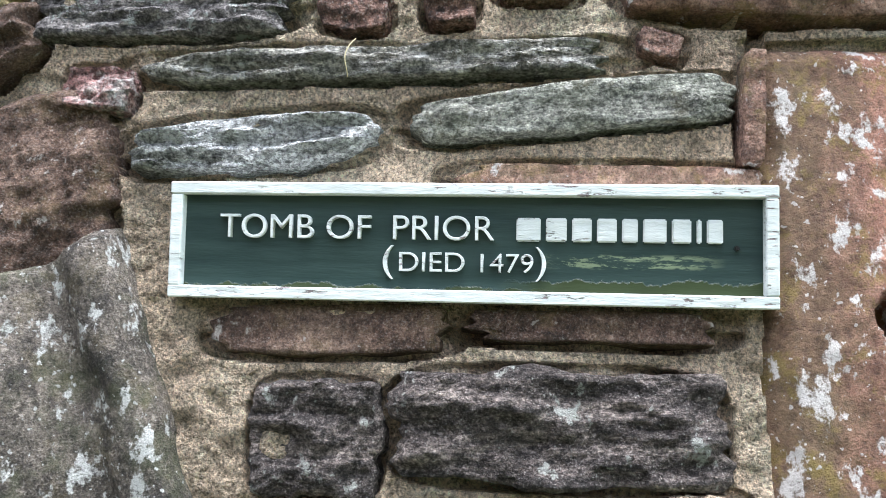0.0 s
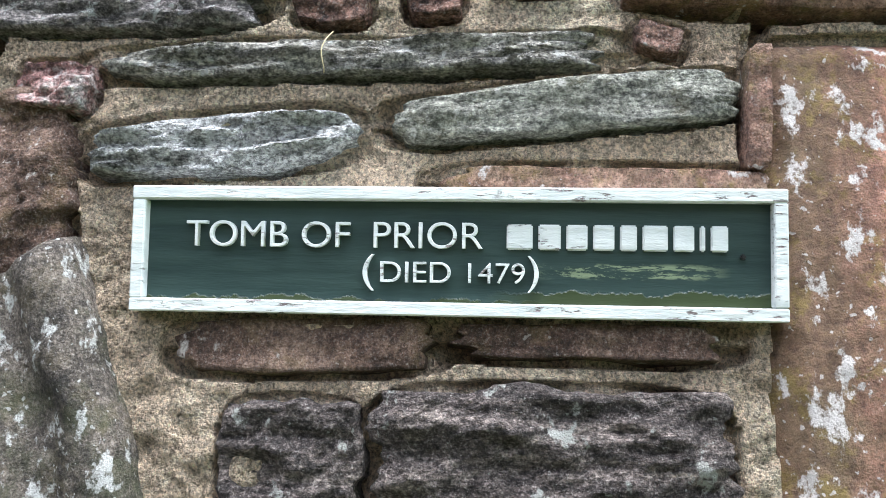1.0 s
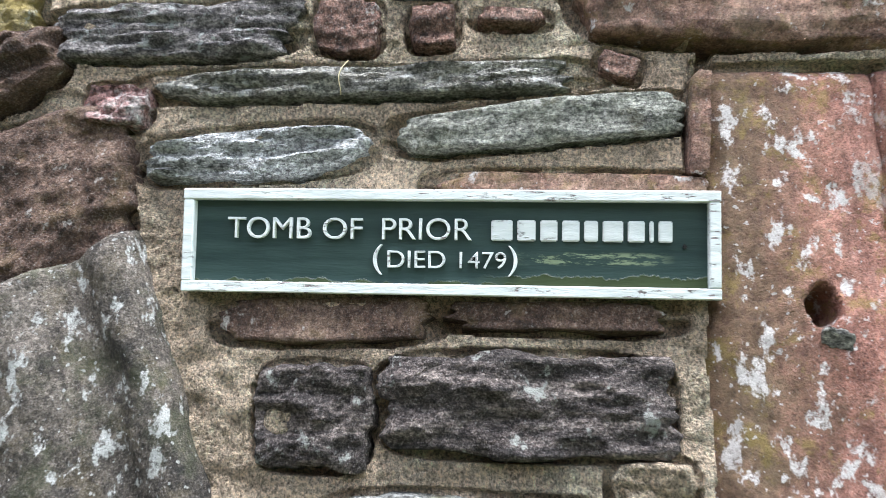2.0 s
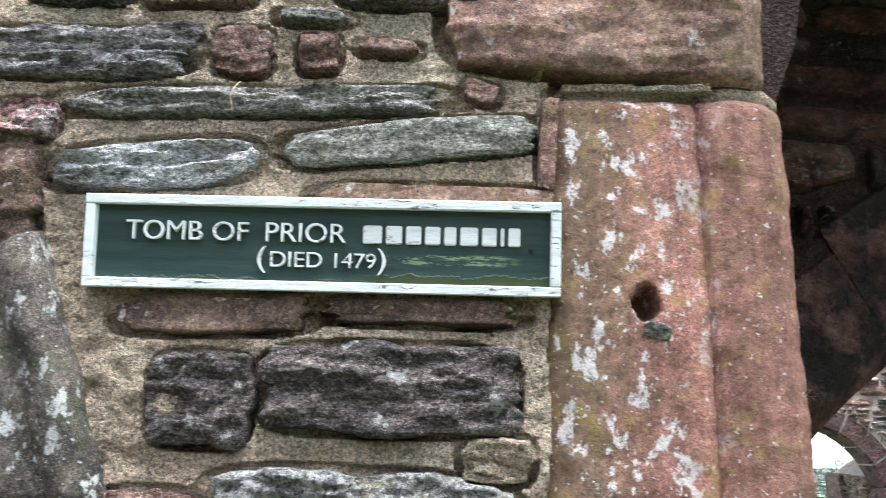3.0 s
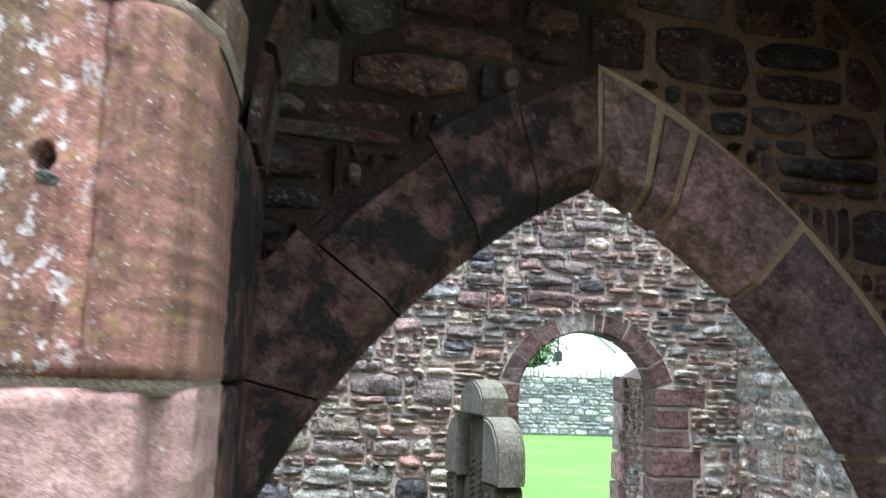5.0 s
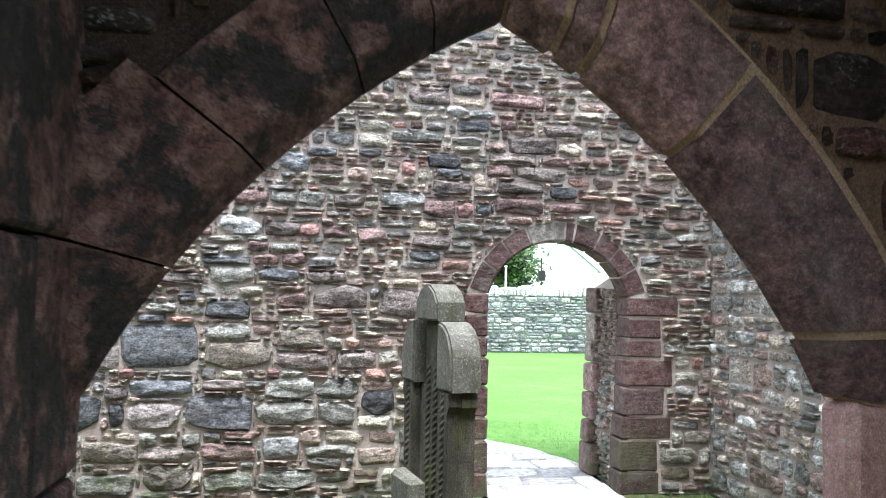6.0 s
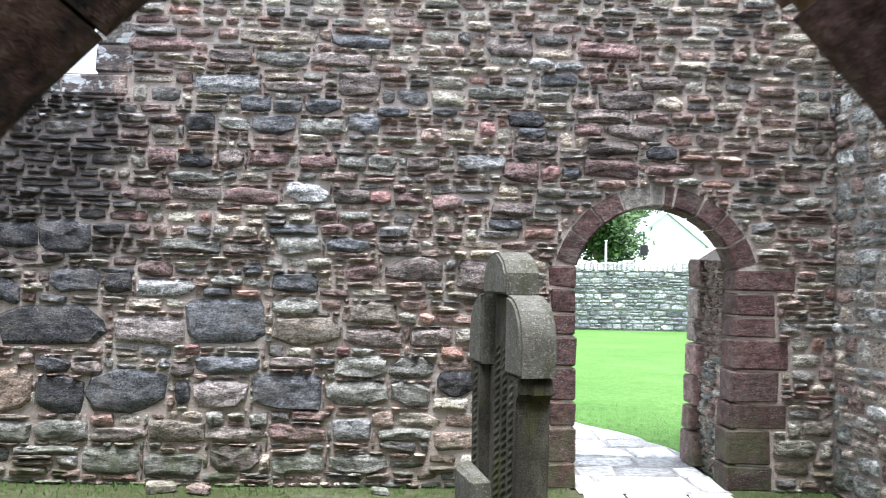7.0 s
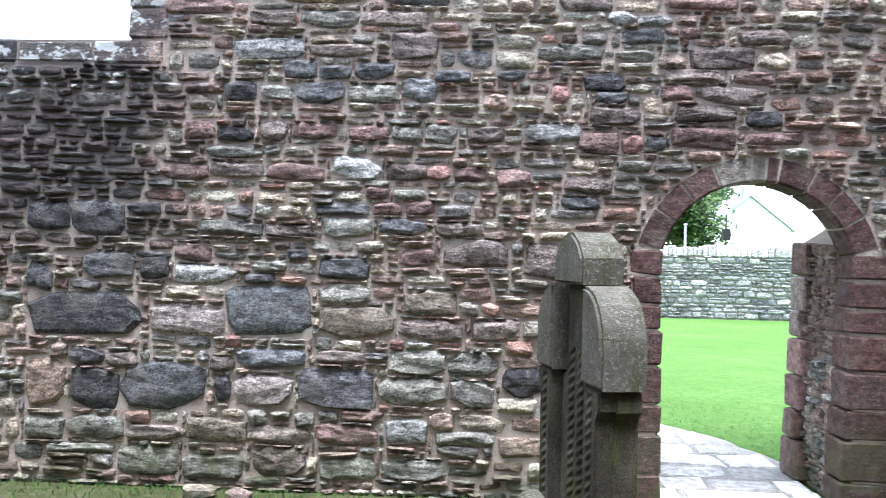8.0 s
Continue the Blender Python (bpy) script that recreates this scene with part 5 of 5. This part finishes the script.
for yy, foot, top in ((-0.25, 0.3, ARMZ0 - 0.02), (0.25, 0.3, ARMZ0 - 0.02), (-0.05, 0.34, ARMZ1 - 0.24), (0.05, 0.34, ARMZ1 - 0.24)):
    v, f = [], []
    seg, nz = 12, 300
    for k in range(nz + 1):
        zc = foot + (top - foot) * k / nz
        for j in range(seg + 1):
            a = math.pi * j / seg
            r = 0.022 + 0.0032 * math.cos(3 * a + zc * 2 * math.pi / 0.036)
            v.append((-TH / 2 + (0.016 if abs(yy) > 0.1 else 0.056) - 0.85 * r * math.sin(a), yy - 1.3 * r * math.cos(a), zc))
    for k in range(nz):
        for j in range(seg):
            o = k * (seg + 1) + j
            f.append((o, o + 1, o + seg + 2, o + seg + 1))
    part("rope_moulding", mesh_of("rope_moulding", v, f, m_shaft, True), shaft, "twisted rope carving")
cross.matrix_world = pose(1.624, 3.74, 0, 0, 0, 13.5)

# low stones in the grass by the far wall
for k, (x, y, w, h, r) in enumerate(((1.47, 3.55, 0.09, 0.76, 10), )):
    st = thing("grave_marker", quoin_mesh("grave_marker", (-w / 2, -0.16, -0.02), (w / 2, 0.16, h), m_cross, 0.02, 5.0, 0.008), "low plain grey stone marker leaning beside the cross", "gravestone")
    st.matrix_world = pose(x, y, 0, 0, -2, r)

# ---------------------------------------------------------------- the sign
sign = tagged(new("sign"), "green wooden sign with chipped white frame and raised white lettering", "sign")
SW, SH, SD = 0.374, 0.0735, 0.024
R = 0.0078
panel = part("panel", box_mesh("panel", (R * 0.6, 0.007, R * 0.6), (SW - R * 0.6, SD, SH - R * 0.6), m_greenpaint), sign, "dark green flaking panel")
part("frame_rail", quoin_mesh("frame_rail", (0, 0, SH - R), (SW, SD, SH), m_white, 0.0009, 1, 0.0003), sign)
part("frame_rail", quoin_mesh("frame_rail", (0, 0, 0), (SW, SD, R), m_white, 0.0009, 2, 0.0003), sign)
part("frame_rail", quoin_mesh("frame_rail", (0, 0.0002, R), (R, SD, SH - R), m_white, 0.0009, 3, 0.0003), sign)
part("frame_rail", quoin_mesh("frame_rail", (SW - R, 0.0002, R), (SW, SD, SH - R), m_white, 0.0009, 4, 0.0003), sign)


def letters(text, x, z, cap, width):
    """Raised capitals on the panel: left end, baseline, height and length."""
    cu = bpy.data.curves.new("letters", "FONT")
    cu.body = text
    cu.size, cu.extrude, cu.bevel_depth, cu.bevel_resolution = 1.0, 0.06, 0.012, 1
    cu.offset = -0.016
    tmp = bpy.data.objects.new("letters", cu)
    scene.collection.objects.link(tmp)
    me = bpy.data.meshes.new_from_object(tmp.evaluated_get(bpy.context.evaluated_depsgraph_get()))
    bpy.data.objects.remove(tmp)
    xs = [v.co.x for v in me.vertices]
    ys = [v.co.y for v in me.vertices]
    sx, sy = width / (max(xs) - min(xs)), cap / (max(ys) - min(ys))
    for v in me.vertices:
        v.co = ((v.co.x - min(xs)) * sx + x, 0.0055 - v.co.z * 0.03, (v.co.y - min(ys)) * sy + z)
    me.materials.clear()
    me.materials.append(m_white)
    return part("lettering", me, panel)


letters("TOMB", 0.0320, 0.0385, 0.0152, 0.0605)
letters("OF", 0.1010, 0.0385, 0.0150, 0.0282)
letters("PRIOR", 0.1432, 0.0385, 0.0152, 0.0630)
x = 0.2196
for w in (0.0160, 0.0138, 0.0130, 0.0130, 0.0105, 0.0150, 0.0125, 0.0040, 0.0105):
    part("plain_bar", box_mesh("plain_bar", (x, 0.0045, 0.0385), (x + w - 0.0012, 0.008, 0.0530), m_white, 0.0008), panel)
    x += w + 0.0020
letters("(", 0.1372, 0.0140, 0.0210, 0.0065)
letters("DIED", 0.1475, 0.0190, 0.0118, 0.0405)
letters("1479", 0.1980, 0.0190, 0.0116, 0.0322)
letters(")", 0.2315, 0.0140, 0.0210, 0.0065)
part("screw", box_mesh("screw", (0.3495, 0.005, 0.0345), (0.3525, 0.009, 0.0375), m_metal, 0.0008), sign)
sign.matrix_world = pose(0.0, 0.0115, 1.9545, 9.3, 0, 0)

# a dry stem caught on the slaty stone
cu = bpy.data.curves.new("stem", "CURVE")
cu.dimensions, cu.bevel_depth = "3D", 0.00035
sp = cu.splines.new("NURBS")
sp.points.add(5)
for p, q in zip(sp.points, ((0.112, 0.006, 2.128), (0.110, -0.002, 2.120), (0.107, -0.004, 2.112), (0.109, -0.003, 2.104), (0.110, -0.001, 2.099), (0.1085, 0.004, 2.100))):
    p.co = (*q, 1)
sp.use_endpoint_u = True
cu.materials.append(m_straw)
tmp = bpy.data.objects.new("stem", cu)
scene.collection.objects.link(tmp)
me = bpy.data.meshes.new_from_object(tmp.evaluated_get(bpy.context.evaluated_depsgraph_get()))
bpy.data.objects.remove(tmp)
tagged(new("dry_stem", me), "thin dry straw-coloured grass stem caught on stone", "grass stem")

# broken slabs lying in the moss at the foot of the far wall
for x, y, w, d, h, r in ((-0.62, 5.88, 0.2, 0.12, 0.07, 25), (-0.34, 5.86, 0.17, 0.1, 0.06, -20), (0.95, 5.9, 0.12, 0.09, 0.045, 8)):
    st = thing("broken_slab", quoin_mesh("broken_slab", (-w / 2, -d / 2, -0.01), (w / 2, d / 2, h), m_side_part, 0.018, x, 0.02), "broken grey stone slab lying in the moss", "stone slab", "broken slabs by the wall")
    st.matrix_world = pose(x, y, 0.0, 0, 0, r)
